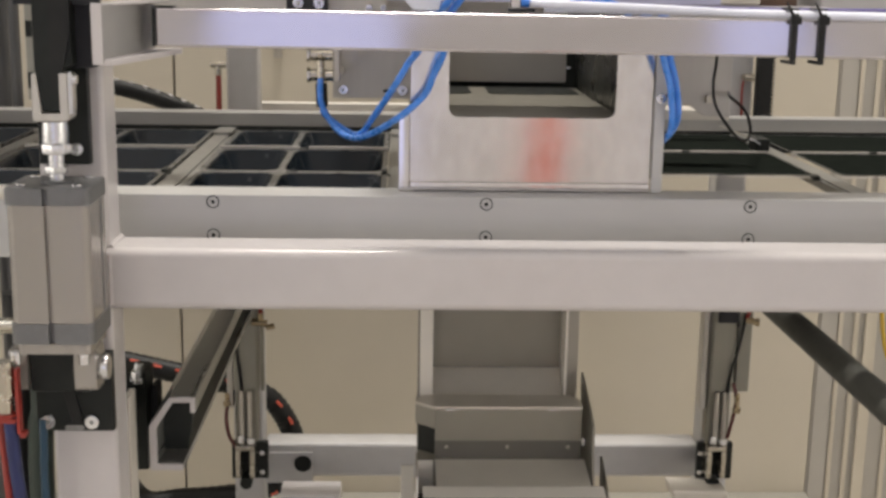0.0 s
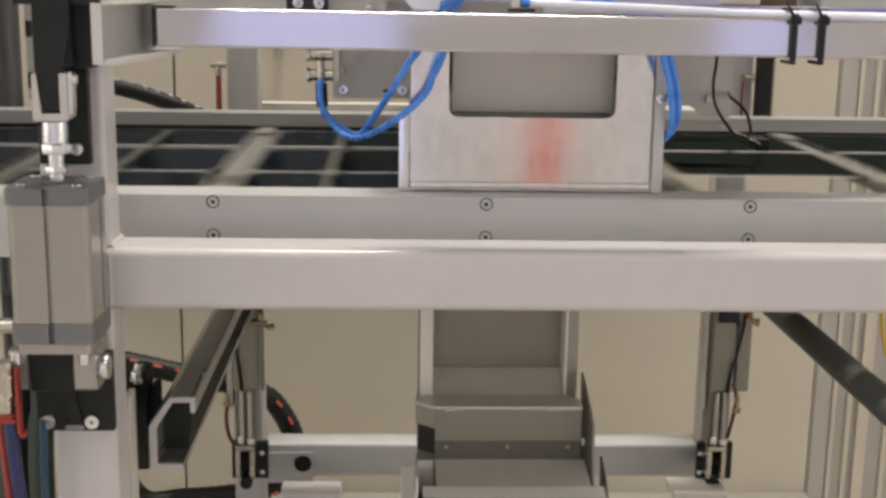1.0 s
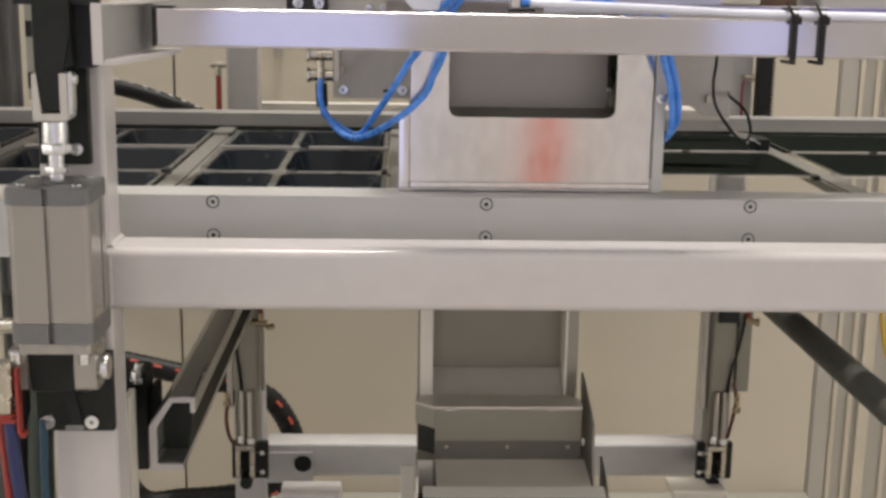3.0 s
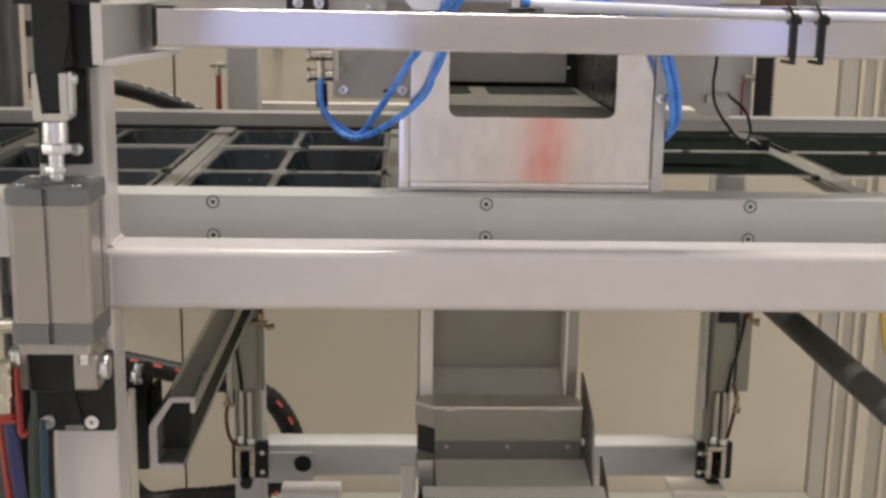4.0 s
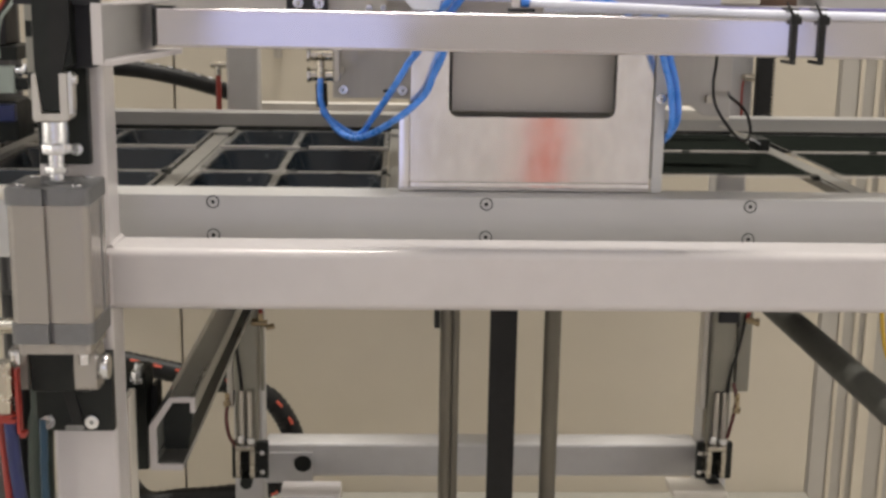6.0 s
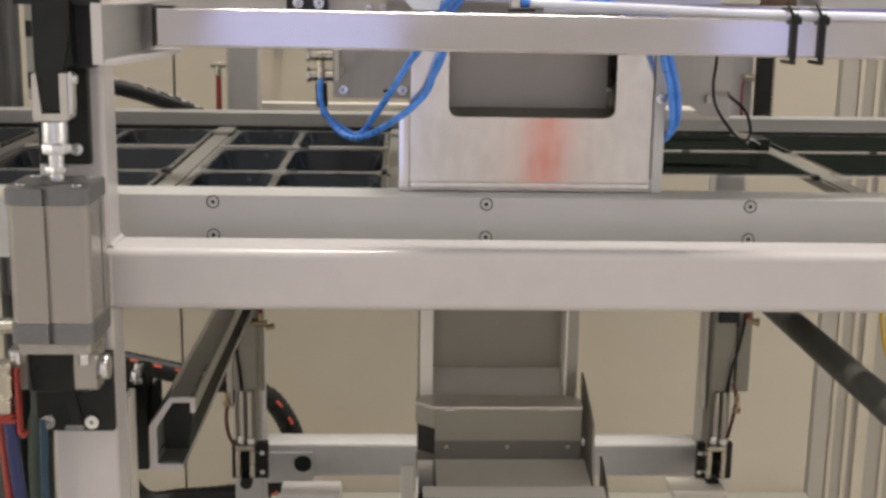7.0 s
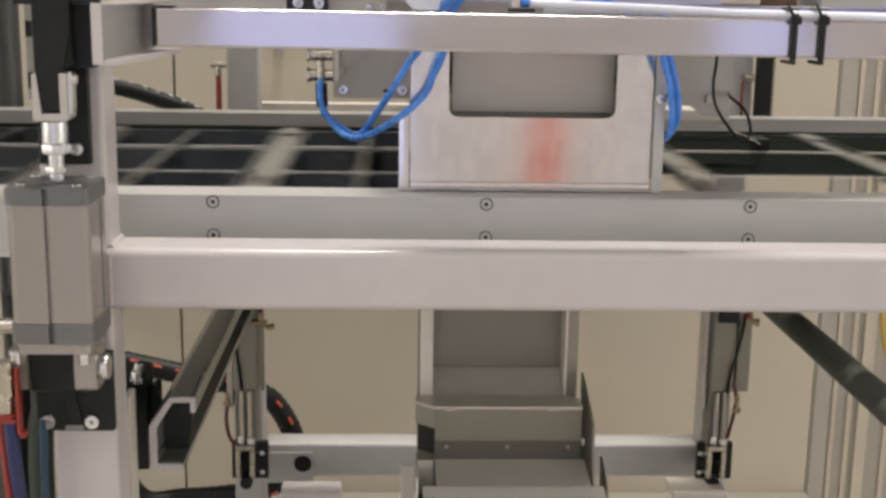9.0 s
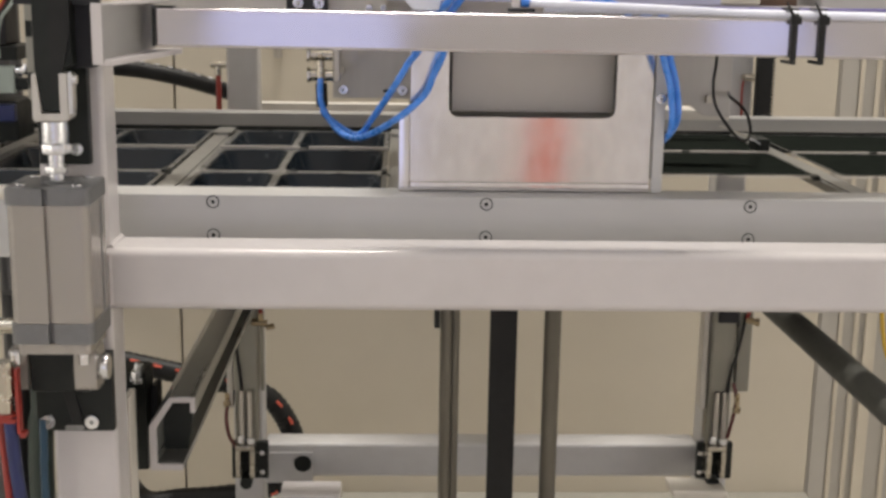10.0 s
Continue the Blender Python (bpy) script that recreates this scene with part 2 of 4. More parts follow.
# ---- the hall round the machine ----
def hall():
    solid("floor", box(-3.5, 3.5, -3, 3.6, -0.1, 0, 0), CONCRETE, (0, 0, 0), "grey sealed concrete hall floor under the machine", "floor", kind="structure")
    solid("ceiling", box(-3.5, 3.5, -3, 3.6, 4.8, 4.9, 0), HALL, (0, 0, 4.8), "plain white hall ceiling", "ceiling", kind="structure")
    for name, b in (("wall_north", (-3.6, 3.6, 3.6, 3.7)),):
        solid(name, box(*b, 0, 4.8, 0), HALL, ((b[0] + b[1]) / 2, (b[2] + b[3]) / 2, 0), "plain light plastered hall wall", "wall", kind="structure")
    # side walls, each with one unseen long window added as fill light
    for k, (name, x0) in enumerate((("wall_west", -3.6), ("wall_east", 3.5))):
        a, b, lo, hi = -2.4, 0.9, 0.45, 2.5
        solid(name, merge(box(x0, x0 + 0.1, -3, a, 0, 4.8, 0), box(x0, x0 + 0.1, b, 3.6, 0, 4.8, 0), box(x0, x0 + 0.1, a, b, 0, lo, 0), box(x0, x0 + 0.1, a, b, hi, 4.8, 0)), HALL, (x0 + 0.05, 0, 0), "plain light plastered hall wall with an added long window", "wall", kind="structure")
        w = thing("window_%d" % (k + 3), (x0 + 0.05, (a + b) / 2, lo), "unseen long window added to fill the lower machine with light", "window", kind="structure")
        part("window_frame", ringplate([(a, lo), (b, lo), (b, hi), (a, hi)], [(a + 0.05, lo + 0.05), (b - 0.05, lo + 0.05), (b - 0.05, hi - 0.05), (a + 0.05, hi - 0.05)], "x", x0 + 0.02, x0 + 0.08), WHITE, w)
        xb = x0 - 0.2 if x0 < 0 else x0 + 0.3
        solid("backdrop", box(xb, xb + 0.01, a - 0.3, b + 0.3, lo - 0.3, hi + 0.3, 0), SIDE_FILL, (xb, (a + b) / 2, lo - 0.3), "glowing fill sheet outside the added side window", "backdrop", kind="structure")
    # the wall behind the camera has two windows
    spans = ((-0.82, 0.06), (1.28, 1.76))
    bms = [box(a, b, -3.1, -3.0, 0, 4.8, 0) for a, b in ((-3.6, -0.82), (0.06, 1.28), (1.76, 3.6))]
    for a, b in spans:
        bms += [box(a, b, -3.1, -3.0, 0, 0.15, 0), box(a, b, -3.1, -3.0, 2.3, 4.8, 0)]
    solid("wall_south", merge(*bms), HALL, (0, -3.05, 0), "plain light plastered hall wall with two windows", "wall", kind="structure")
    for k, (a, b) in enumerate(spans):
        w = thing("window_%d" % (k + 1), ((a + b) / 2, -3.05, 0.15), "tall hall window with bluish daylight outside", "window", kind="structure")
        part("window_frame", ringplate([(a, 0.15), (b, 0.15), (b, 2.3), (a, 2.3)], [(a + 0.05, 0.20), (b - 0.05, 0.20), (b - 0.05, 2.25), (a + 0.05, 2.25)], "y", -3.08, -3.02), WHITE, w)
        solid("backdrop", box(a - 0.3, b + 0.3, -3.30, -3.29, 0.0, 2.6, 0), DAYLIGHT, ((a + b) / 2, -3.3, 0.0), "bright bluish daylight outside the window", "backdrop", kind="structure")


def back_panels():
    """The cream sheet panels that close the machine behind, with dark joints between them."""
    edges = (-1.6, -1.0, -0.424, 0.86)
    w = thing("back_enclosure", (0, 2.4, 0), "cream painted sheet metal enclosure behind the machine", "enclosure")
    for a, b in zip(edges, edges[1:]):
        part("panel", box(a + 0.002, b - 0.002, 2.4, 2.42, 0.02, 1.45, 0.002), CREAM, w)
    part("joint_strip", box(-1.6, 0.86, 2.424, 2.434, 0.0, 1.45, 0), DARKGAP, w, "dark gap strip behind the panel joints")
    part("plinth", box(-1.6, 0.86, 2.36, 2.3995, 0.0, 0.06, 0.003), PLINTH, w, "grey base plate along the foot")


def side_cabinet():
    """Upright frames and grey strips at the end of the enclosure."""
    c = thing("side_cabinet", (1.1, 2.3, 0), "light grey cabinet frame with upright strips beside the enclosure", "cabinet")
    part("panel", box(0.8583, 1.6, 2.40, 2.42, 0.0, 1.45, 0.002), TRIM_GREY, c)
    for x, wdt, dep, m in ((0.862, 0.034, 0.002, TRIM_GREY), (0.8985, 0.009, 0.005, CREAM), (0.930, 0.010, 0.005, CREAM), (0.953, 0.024, 0.006, CREAM), (1.01, 0.010, 0.006, CREAM)):
        part("upright", box(x, x + wdt, 2.398 - dep, 2.398, 0.0, 1.45, 0.002), m, c)


# ---- the welded frame ----
def machine_frame():
    f = thing("machine_frame", (-0.286, 1.125, 0), "white powder-coated welded square tube machine frame", "frame")
    part("post", box(-0.316, -0.257, 1.102, 1.152, 0, 1.035, 0.005, 3), WHITE, f)
    part("post", box(0.60, 0.66, 1.102, 1.152, 0, 1.035, 0.005, 3), WHITE, f)
    part("front_beam", prism(rounded(1.098, 1.158, 0.800, 0.8565, 0.008, 6), "x", -0.2615, 0.6045), WHITE, f, "white square tube cross beam")
    part("weld", merge(rod((-0.2566, 1.1000, 0.805), (-0.2566, 1.1000, 0.851), 0.0028, seg=10), rod((-0.2566, 1.104, 0.8562), (-0.2566, 1.150, 0.8562), 0.0034, seg=10)), WHITE, f, "painted weld bead")
    # folded bracket that carries the top beam: web, foot flange and cap strip
    bracket = part("bracket_web", hexa([(-0.2465, 1.035, 1.0255), (-0.2400, 1.035, 1.0255), (-0.2400, 1.035, 1.0735), (-0.2465, 1.035, 1.0735)],
                                       [(-0.2225, 1.112, 1.030), (-0.2115, 1.112, 1.030), (-0.2115, 1.112, 1.075), (-0.2225, 1.112, 1.075)]), RAIL_BACK, f, "white folded bracket web")
    part("bracket_edge", box(-0.2475, -0.2390, 1.0300, 1.0347, 1.0250, 1.0745, 0.0008), WHITE, f, "white front edge of the bracket")
    part("bracket_foot", hexa([(-0.2430, 1.036, 1.0235), (-0.2330, 1.040, 1.0235), (-0.2330, 1.040, 1.0290), (-0.2430, 1.036, 1.0290)],
                              [(-0.2110, 1.112, 1.030), (-0.1880, 1.112, 1.030), (-0.1880, 1.112, 1.0352), (-0.2110, 1.112, 1.0352)]), WHITE, f, "white bracket foot flange")
    part("bracket_cap", hexa([(-0.2430, 1.050, 1.0720), (-0.2350, 1.050, 1.0720), (-0.2350, 1.050, 1.0750), (-0.2430, 1.050, 1.0750)],
                             [(-0.2110, 1.112, 1.0753), (-0.1860, 1.112, 1.0753), (-0.1860, 1.112, 1.0790), (-0.2110, 1.112, 1.0790)]), WHITE, f, "white bracket cap strip")


def top_beam():
    b = thing("top_beam", (0.2, 1.09, 1.034), "satin aluminium flat tube spanning above the conveyor", "beam")
    body = part("tube", merge(box(-0.2055, 0.62, 1.080, 1.100, 1.0360, 1.0690, 0.0025, 3)), BEAM_ALU, b)
    part("end_cap", box(-0.2085, -0.2058, 1.0805, 1.0995, 1.0365, 1.0685, 0.0005), BLACK, b, "black plastic end cap")
    part("seal_lip", box(-0.2085, -0.190, 1.0805, 1.0995, 1.0692, 1.0705, 0.0003), BLACK, b, "black edge strip")
    b.rotation_euler = (0, radians(0.22), 0)
    for x in (0.343, 0.3675):
        t = thing("cable_tie", (x, 1.09, 1.036), "black nylon cable tie strapping tubes to the beam", "cable tie", "cable ties on the beam")
        part("strap", merge(box(x - 0.0025, x + 0.0025, 1.0745, 1.0790, 1.0325, 1.0735, 0.0008), box(x - 0.0025, x + 0.0025, 1.0745, 1.105, 1.0300, 1.0325, 0.0008),
                            box(x - 0.0025, x + 0.0025, 1.0745, 1.110, 1.0762, 1.0780, 0.0008)), RUBBER, t)
        part("lock", box(x - 0.0045, x + 0.0045, 1.0715, 1.0790, 1.0640, 1.0715, 0.001), RUBBER, t)
        part("tail", rod((x - 0.002, 1.075, 1.071), (x - 0.011, 1.068, 1.083), 0.0015, 0.0008, 8), RUBBER, t)


# ---- the conveyor ----
PITCH = 0.248


def conveyor():
    c = thing("conveyor", (0.1, 1.5, 0), "aluminium tray conveyor frame with screwed side rails", "conveyor")
    front = part("front_rail", box(-0.90, 0.90, 1.200, 1.210, 0.825, 0.889, 0.001), RAIL, c, "grey anodised front rail")
    part("top_flange", box(-0.90, 0.90, 1.2105, 1.250, 0.8835, 0.8888, 0.001), RAIL, c, "pale top flange of the rail")
    part("lower_flange", box(-0.90, 0.90, 1.2105, 1.235, 0.825, 0.829, 0.001), RAIL, c)
    for x in (-0.712, -0.445, -0.178, 0.089, 0.351, 0.618):
        for z in (0.8825, 0.8495):
            z0 = z - 0.0005
            s = part("screw", rod((x, 1.2015, z0), (x, 1.1992, z0), 0.0052, seg=20, bev=0.0006), RAIL, front, "countersunk screw")
            part("screw_ring", ringplate(circle(x, z0, 0.0064, 20), circle(x, z0, 0.0053, 20), "y", 1.1994, 1.2005), BLACK, front, "dark countersink edge")
            part("screw_socket", rod((x, 1.1990, z0), (x, 1.2, z0), 0.0022, seg=6), BLACK, front, "dark hexagon socket")
    part("back_rail", merge(box(-0.90, 0.90, 1.822, 1.834, 0.882, 0.9015, 0.0015), box(-0.90, 0.90, 1.8345, 1.86, 0.8965, 0.9015, 0.001)), RAIL_BACK, c, "dull grey back rail")
    part("seal_lip", box(-0.90, 0.90, 1.823, 1.833, 0.850, 0.8817, 0.001), BLACK, c, "black strip under the back rail")
    for x in (-0.236, 0.530):
        part("leg", box(x - 0.024, x + 0.024, 1.925, 1.975, 0.0, 1.30, 0.004, 3), GREY_PAINT, c, "grey square tube leg")
    part("cross_tube", box(-0.211, 0.505, 1.925, 1.975, 0.292, 0.350, 0.006, 3), GREY_PAINT, c, "grey lower cross tube")
    part("upper_strip", box(-0.26, 0.554, 1.9755, 1.988, 0.868, 0.902, 0.003, 3), CREAM_TRIM, c, "cream upper cross strip")
    part("hole_plug", rod((-0.1485, 1.9190, 0.317), (-0.1485, 1.9208, 0.317), 0.0140, seg=24), BLACK, c, "black tube plug")
    part("node_plate", box(-0.211, -0.133, 1.921, 1.9245, 0.283, 0.336, 0.001), GREY_PAINT, c, "grey node plate")
    for x in (-0.85, 0.85):
        for y in (1.205, 1.845):
            part("leg", box(x - 0.025, x + 0.025, y, y + 0.04, 0.0, 0.8245 if y < 1.5 else 0.8935, 0.003), GREY_PAINT, c, "grey square tube leg")


def circle(x, z, r, n):
    return [(x + r * math.cos(2 * math.pi * i / n), z + r * math.sin(2 * math.pi * i / n)) for i in range(n)]


def carrier_bar(x):
    """One cross bar of the chain, with a raised rib and small lugs that hold the tray rims."""
    b = thing("carrier_bar", (x, 1.5, 0.876), "steel carrier bar between the trays on the conveyor", "carrier bar", "carrier bars of the conveyor")
    part("bar", merge(box(x - 0.0150, x + 0.0150, 1.222, 1.815, 0.868, 0.8770, 0.001), box(x - 0.0105, x + 0.0085, 1.222, 1.815, 0.8770, 0.8790, 0.0008)), CARRIER, b)
    for y, z0, z1 in ((1.4075, 0.8788, 0.8800), (1.600, 0.8760, 0.8832), (1.7950, 0.8760, 0.8790)):
        part("rest", merge(box(x - 0.118, x - 0.0155, y - 0.0020, y + 0.0020, z0, z1, 0.0004), box(x + 0.0155, x + 0.118, y - 0.0020, y + 0.0020, z0, z1, 0.0004)), STEEL_LIGHT, b, "thin steel tray rest")
    part("lug", merge(box(x - 0.0225, x - 0.0155, 1.394, 1.410, 0.8785, 0.8835, 0.0012), box(x - 0.0225, x - 0.0120, 1.398, 1.406, 0.8770, 0.8786, 0.0004)), BLACK, b, "small black lug")
    part("end_pad", prism(rounded(x - 0.0130, x + 0.0120, 1.735, 1.800, 0.008, 4), "z", 0.8792, 0.8830), CARRIER, b, "rounded pad at the bar's far end")
    return b


def pocket(bm_parts, x0, x1, y0, y1, ztop, depth, r=0.018):
    """A deep well with sloping walls and rounded corners, open above."""
    n = 4
    bm = bmesh.new()
    rings = []
    for k, (inset, z) in enumerate(((0, ztop), (0.0015, ztop - 0.003), (0.010, ztop - depth + 0.006), (0.016, ztop - depth))):
        rings.append([bm.verts.new((u, v, z)) for u, v in rounded(x0 + inset, x1 - inset, y0 + inset, y1 - inset, r, n)])
    for a, b in zip(rings, rings[1:]):
        m = len(a)
        for i in range(m):
            bm.faces.new((a[i], a[(i + 1) % m], b[(i + 1) % m], b[i]))
    bm.faces.new(rings[-1])
    bmesh.ops.recalc_face_normals(bm, faces=bm.faces)
    bmesh.ops.reverse_faces(bm, faces=bm.faces)
    bm_parts.append(bm)
    return rounded(x0, x1, y0, y1, r, n)


def tray_model():
    """A black tray with two wells, its rim at z = 0 and its middle at x = y = 0."""
    w, d = 0.108, 0.0925
    wells, rims = [], []
    for x0, x1 in ((-w + 0.006, -0.0185), (-0.0105, w - 0.006)):
        inner = pocket(wells, x0, x1, -d + 0.0055, d - 0.0055, 0.0, 0.038)
        a, b = (-w, -0.0145) if x0 < -0.05 else (-0.0145, w)
        big = rounded(a, b, -d, d, 0.006, 4)
        rims.append(ringplate(big, inner, "z", -0.0012, 0.0))
    lip = ringplate(rounded(-w, w, -d, d, 0.012, 4), rounded(-w + 0.0025, w - 0.0025, -d + 0.0025, d - 0.0025, 0.010, 4), "z", -0.004, 0.0006)
    return wells, rims, lip


def tray(x, y, z):
    t = thing("tray", (x, y, z), "black two-compartment plastic tray on the conveyor", "tray", "trays on the conveyor")
    wells, rims, lip = tray_model()
    for w in wells:
        bmesh.ops.translate(w, verts=w.verts, vec=(x, y, z))
        part("compartment", w, TRAY, t)
    r = merge(*rims)
    bmesh.ops.translate(r, verts=r.verts, vec=(x, y, z))
    part("rim", r, RIM, t)
    bmesh.ops.translate(lip, verts=lip.verts, vec=(x, y, z))
    part("lip", lip, RIM, t)
    return t


def film_lid(x, y, z):
    """The flat film that closes a tray behind the station."""
    f = thing("film_lid", (x, y, z), "flat black sealing film lying on a tray", "film lid", "film lids on trays")
    part("film", prism(rounded(x - 0.1085, x + 0.1085, y - 0.0905, y + 0.0905, 0.010, 4), "z", z, z + 0.0006), FILM, f)
    part("edge", ringplate(rounded(x - 0.1085, x + 0.1085, y - 0.0905, y + 0.0905, 0.010, 4), rounded(x - 0.1065, x + 0.1065, y - 0.0885, y + 0.0885, 0.008, 4), "z", z + 0.0007, z + 0.0012), RIM, f, "pale crimped edge")
    return f


# ---- the sealing housing on the rail ----
def housing():
    h = thing("station_housing", (0.135, 1.24, 0.889), "brushed aluminium station housing with a rounded window opening", "machine housing")
    n = 5
    part("front_plate", ringplate(rounded(0.014, 0.256, 0.8985, 1.15, 0.0005, n), rounded(0.052, 0.219, 0.9635, 1.10, 0.010, n), "y", 1.236, 1.240), BRUSHED, h)
    part("sill", box(0.0135, 0.2565, 1.232, 1.249, 0.8895, 0.8983, 0.002), BRUSHED, h, "folded aluminium foot")
    part("side_flange", box(0.0025, 0.0133, 1.2300, 1.2345, 0.8895, 0.9650, 0.001), BRUSHED, h, "folded aluminium side flange")
    part("side_flange", box(0.2570, 0.2680, 1.2300, 1.2345, 0.8895, 1.15, 0.001), RAIL, h, "folded aluminium side flange")
    part("side_plate", box(0.0165, 0.0205, 1.2405, 1.66, 0.8985, 1.15, 0.0005), STEEL, h, "steel side plate")
    part("side_plate", box(0.2625, 0.2665, 1.2350, 1.66, 0.8985, 1.15, 0.0005), STEEL, h, "steel side plate")
    # chamber darkness is put into the near-black walls and back plate
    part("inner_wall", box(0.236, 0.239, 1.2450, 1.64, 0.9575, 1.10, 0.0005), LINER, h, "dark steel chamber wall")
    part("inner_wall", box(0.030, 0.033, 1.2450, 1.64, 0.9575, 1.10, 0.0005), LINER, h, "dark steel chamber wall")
    part("back_plate", box(0.0210, 0.2620, 1.70, 1.704, 0.915, 1.15, 0.0005), BLACK, h, "back plate, black for the chamber's darkness")
    part("cross_rib", box(0.0210, 0.2620, 1.64, 1.66, 1.12, 1.15, 0.001), STEEL, h)
    # unseen roof, added to keep lamp light out of the chamber
    part("shade_roof", box(0.0210, 0.2620, 1.2410, 1.42, 1.1460, 1.1500, 0.0005), STEEL, h, "unseen flat roof plate added to shade the chamber")
    bolt(0.2625, 1.2298, 0.985, 0.005, h, 0.004)


def pusher():
    p = thing("pusher", (0.14, 1.64, 0.966), "plain steel pusher plate sliding inside the housing", "pusher")
    part("face", box(0.056, 0.2225, 1.640, 1.644, 0.9655, 1.085, 0.001), PUSH, p, "flat brushed steel face")
    part("stem", box(0.125, 0.155, 1.6445, 1.675, 1.03, 1.06, 0.002), BLACK, p)
    part("side_lug", box(0.2230, 0.2300, 1.642, 1.650, 0.983, 0.987, 0.001), ZINC, p, "small bright stop")
    return p


def slide_plate():
    s = thing("slide_plate", (0.14, 1.60, 0.957), "sheet steel slide plate with dark slots in the housing", "slide plate")
    part("sheet", box(0.036, 0.233, 1.245, 1.635, 0.957, 0.960, 0.0005), LIFT_DARK, s)
    for a, b in ((0.040, 0.092), (0.114, 0.226)):
        part("slot", prism(rounded(a, b, 1.525, 1.632, 0.014, 4), "z", 0.9602, 0.9606), BLACK, s, "dark slot")
    return s


# ---- the lift under the station ----
def lift():
    """Stepped sheet-steel carriage; places are those of its lowest stand."""
    g = thing("lift_carriage", (0.14, 1.40, 0.349), "stepped sheet steel lift carriage on guide rods", "lift")
    part("base_plate", box(0.004, 0.285, 1.295, 1.52, 0.349, 0.3615, 0.002), STEEL_LIGHT, g, "flat steel base plate")
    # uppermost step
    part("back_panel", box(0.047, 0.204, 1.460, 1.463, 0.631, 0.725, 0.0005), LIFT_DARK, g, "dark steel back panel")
    # slope, ledge and shelf take a paler tone, as if light fell there
    part("back_slope", prism([(1.460, 0.6305), (1.463, 0.6305), (1.428, 0.600), (1.425, 0.600)], "x", 0.047, 0.204), LIFT_LIT, g, "bent steel slope")
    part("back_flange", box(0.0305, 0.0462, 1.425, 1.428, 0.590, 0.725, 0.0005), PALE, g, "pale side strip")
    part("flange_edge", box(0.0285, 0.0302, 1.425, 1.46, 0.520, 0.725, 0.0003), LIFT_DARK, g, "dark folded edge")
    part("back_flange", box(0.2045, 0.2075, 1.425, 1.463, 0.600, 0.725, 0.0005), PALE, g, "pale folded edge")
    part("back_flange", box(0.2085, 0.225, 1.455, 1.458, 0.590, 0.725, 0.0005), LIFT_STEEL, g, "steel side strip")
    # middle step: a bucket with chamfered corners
    part("ledge", prism([(0.047, 1.425), (0.212, 1.425), (0.222, 1.405), (0.222, 1.3815), (0.047, 1.3815), (0.026, 1.400), (0.026, 1.415)], "z", 0.6045, 0.6075), LIFT_LIT, g, "bent steel ledge")
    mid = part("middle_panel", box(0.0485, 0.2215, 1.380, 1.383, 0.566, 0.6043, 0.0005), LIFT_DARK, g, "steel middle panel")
    # shade at the panel's foot is put into this strip's colour
    low = part("lower_panel", box(0.0485, 0.2215, 1.382, 1.385, 0.543, 0.5657, 0.0005), LIFT_SHADED, g, "lower strip with the recess shade in its colour")
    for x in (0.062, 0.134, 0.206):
        part("screw", rod((x, 1.382, 0.558), (x, 1.3800, 0.558), 0.0022, seg=12, bev=0.0005), LIFT_STEEL, low)
    for x in (0.066, 0.186):
        part("clip", box(x - 0.006, x + 0.006, 1.3775, 1.3797, 0.6040, 0.6058, 0.0004), ZINC, mid, "bright spot weld")
    part("corner_face", prism([(0.0482, 1.380), (0.0482, 1.384), (0.0275, 1.403), (0.0255, 1.400)], "z", 0.581, 0.6043), LIFT_STEEL, g, "chamfered steel corner")
    # black face stands in for the shade in the corner opening
    part("corner_recess", prism([(0.0482, 1.384), (0.0482, 1.387), (0.030, 1.403), (0.028, 1.400)], "z", 0.548, 0.5808), BLACK, g, "black face for the shade in the corner opening")
    part("side_wing", prism([(1.445, 0.630), (1.345, 0.597), (1.330, 0.515), (1.435, 0.515)], "x", 0.2285, 0.2310), LIFT_DARK, g, "dark sheet steel wing")
    part("wing_foot", box(0.2218, 0.2260, 1.378, 1.386, 0.560, 0.570, 0.0005), ZINC, g)
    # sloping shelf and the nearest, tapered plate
    part("shelf", prism([(1.378, 0.5425), (1.381, 0.5425), (1.326, 0.5335), (1.323, 0.5335)], "x", 0.0485, 0.2265), LIFT_LIT, g, "sloping steel shelf")
    # the pale tone paints in the light this sloping lip catches
    part("taper_lip", prism([(1.3225, 0.5335), (1.3195, 0.5335), (1.300, 0.5285), (1.303, 0.5285)], "x", 0.0330, 0.2400), PALE, g, "bent lip of the chute plate, paled as if lit")
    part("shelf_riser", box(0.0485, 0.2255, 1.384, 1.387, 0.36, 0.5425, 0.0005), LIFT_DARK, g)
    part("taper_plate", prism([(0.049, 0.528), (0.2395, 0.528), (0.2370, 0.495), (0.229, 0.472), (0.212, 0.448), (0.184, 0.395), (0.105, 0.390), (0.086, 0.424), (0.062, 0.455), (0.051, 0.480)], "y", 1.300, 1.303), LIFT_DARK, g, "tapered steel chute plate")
    # black sheet stands in for the darkness inside the chute
    part("chute_back", box(0.088, 0.194, 1.345, 1.348, 0.351, 0.43, 0.0005), BLACK, g, "black sheet for the shade inside the chute")
    for a, b in ((0.058, 0.068), (0.076, 0.088), (0.196, 0.206), (0.213, 0.225)):
        part("guide_leg", box(a, b, 1.306, 1.33, 0.3505, 0.47, 0.002), STEEL_LIGHT, g, "steel guide leg")
    part("side_plate", box(0.0095, 0.0265, 1.514, 1.5175, 0.3610, 0.480, 0.001), PALE, g, "steel side plate")
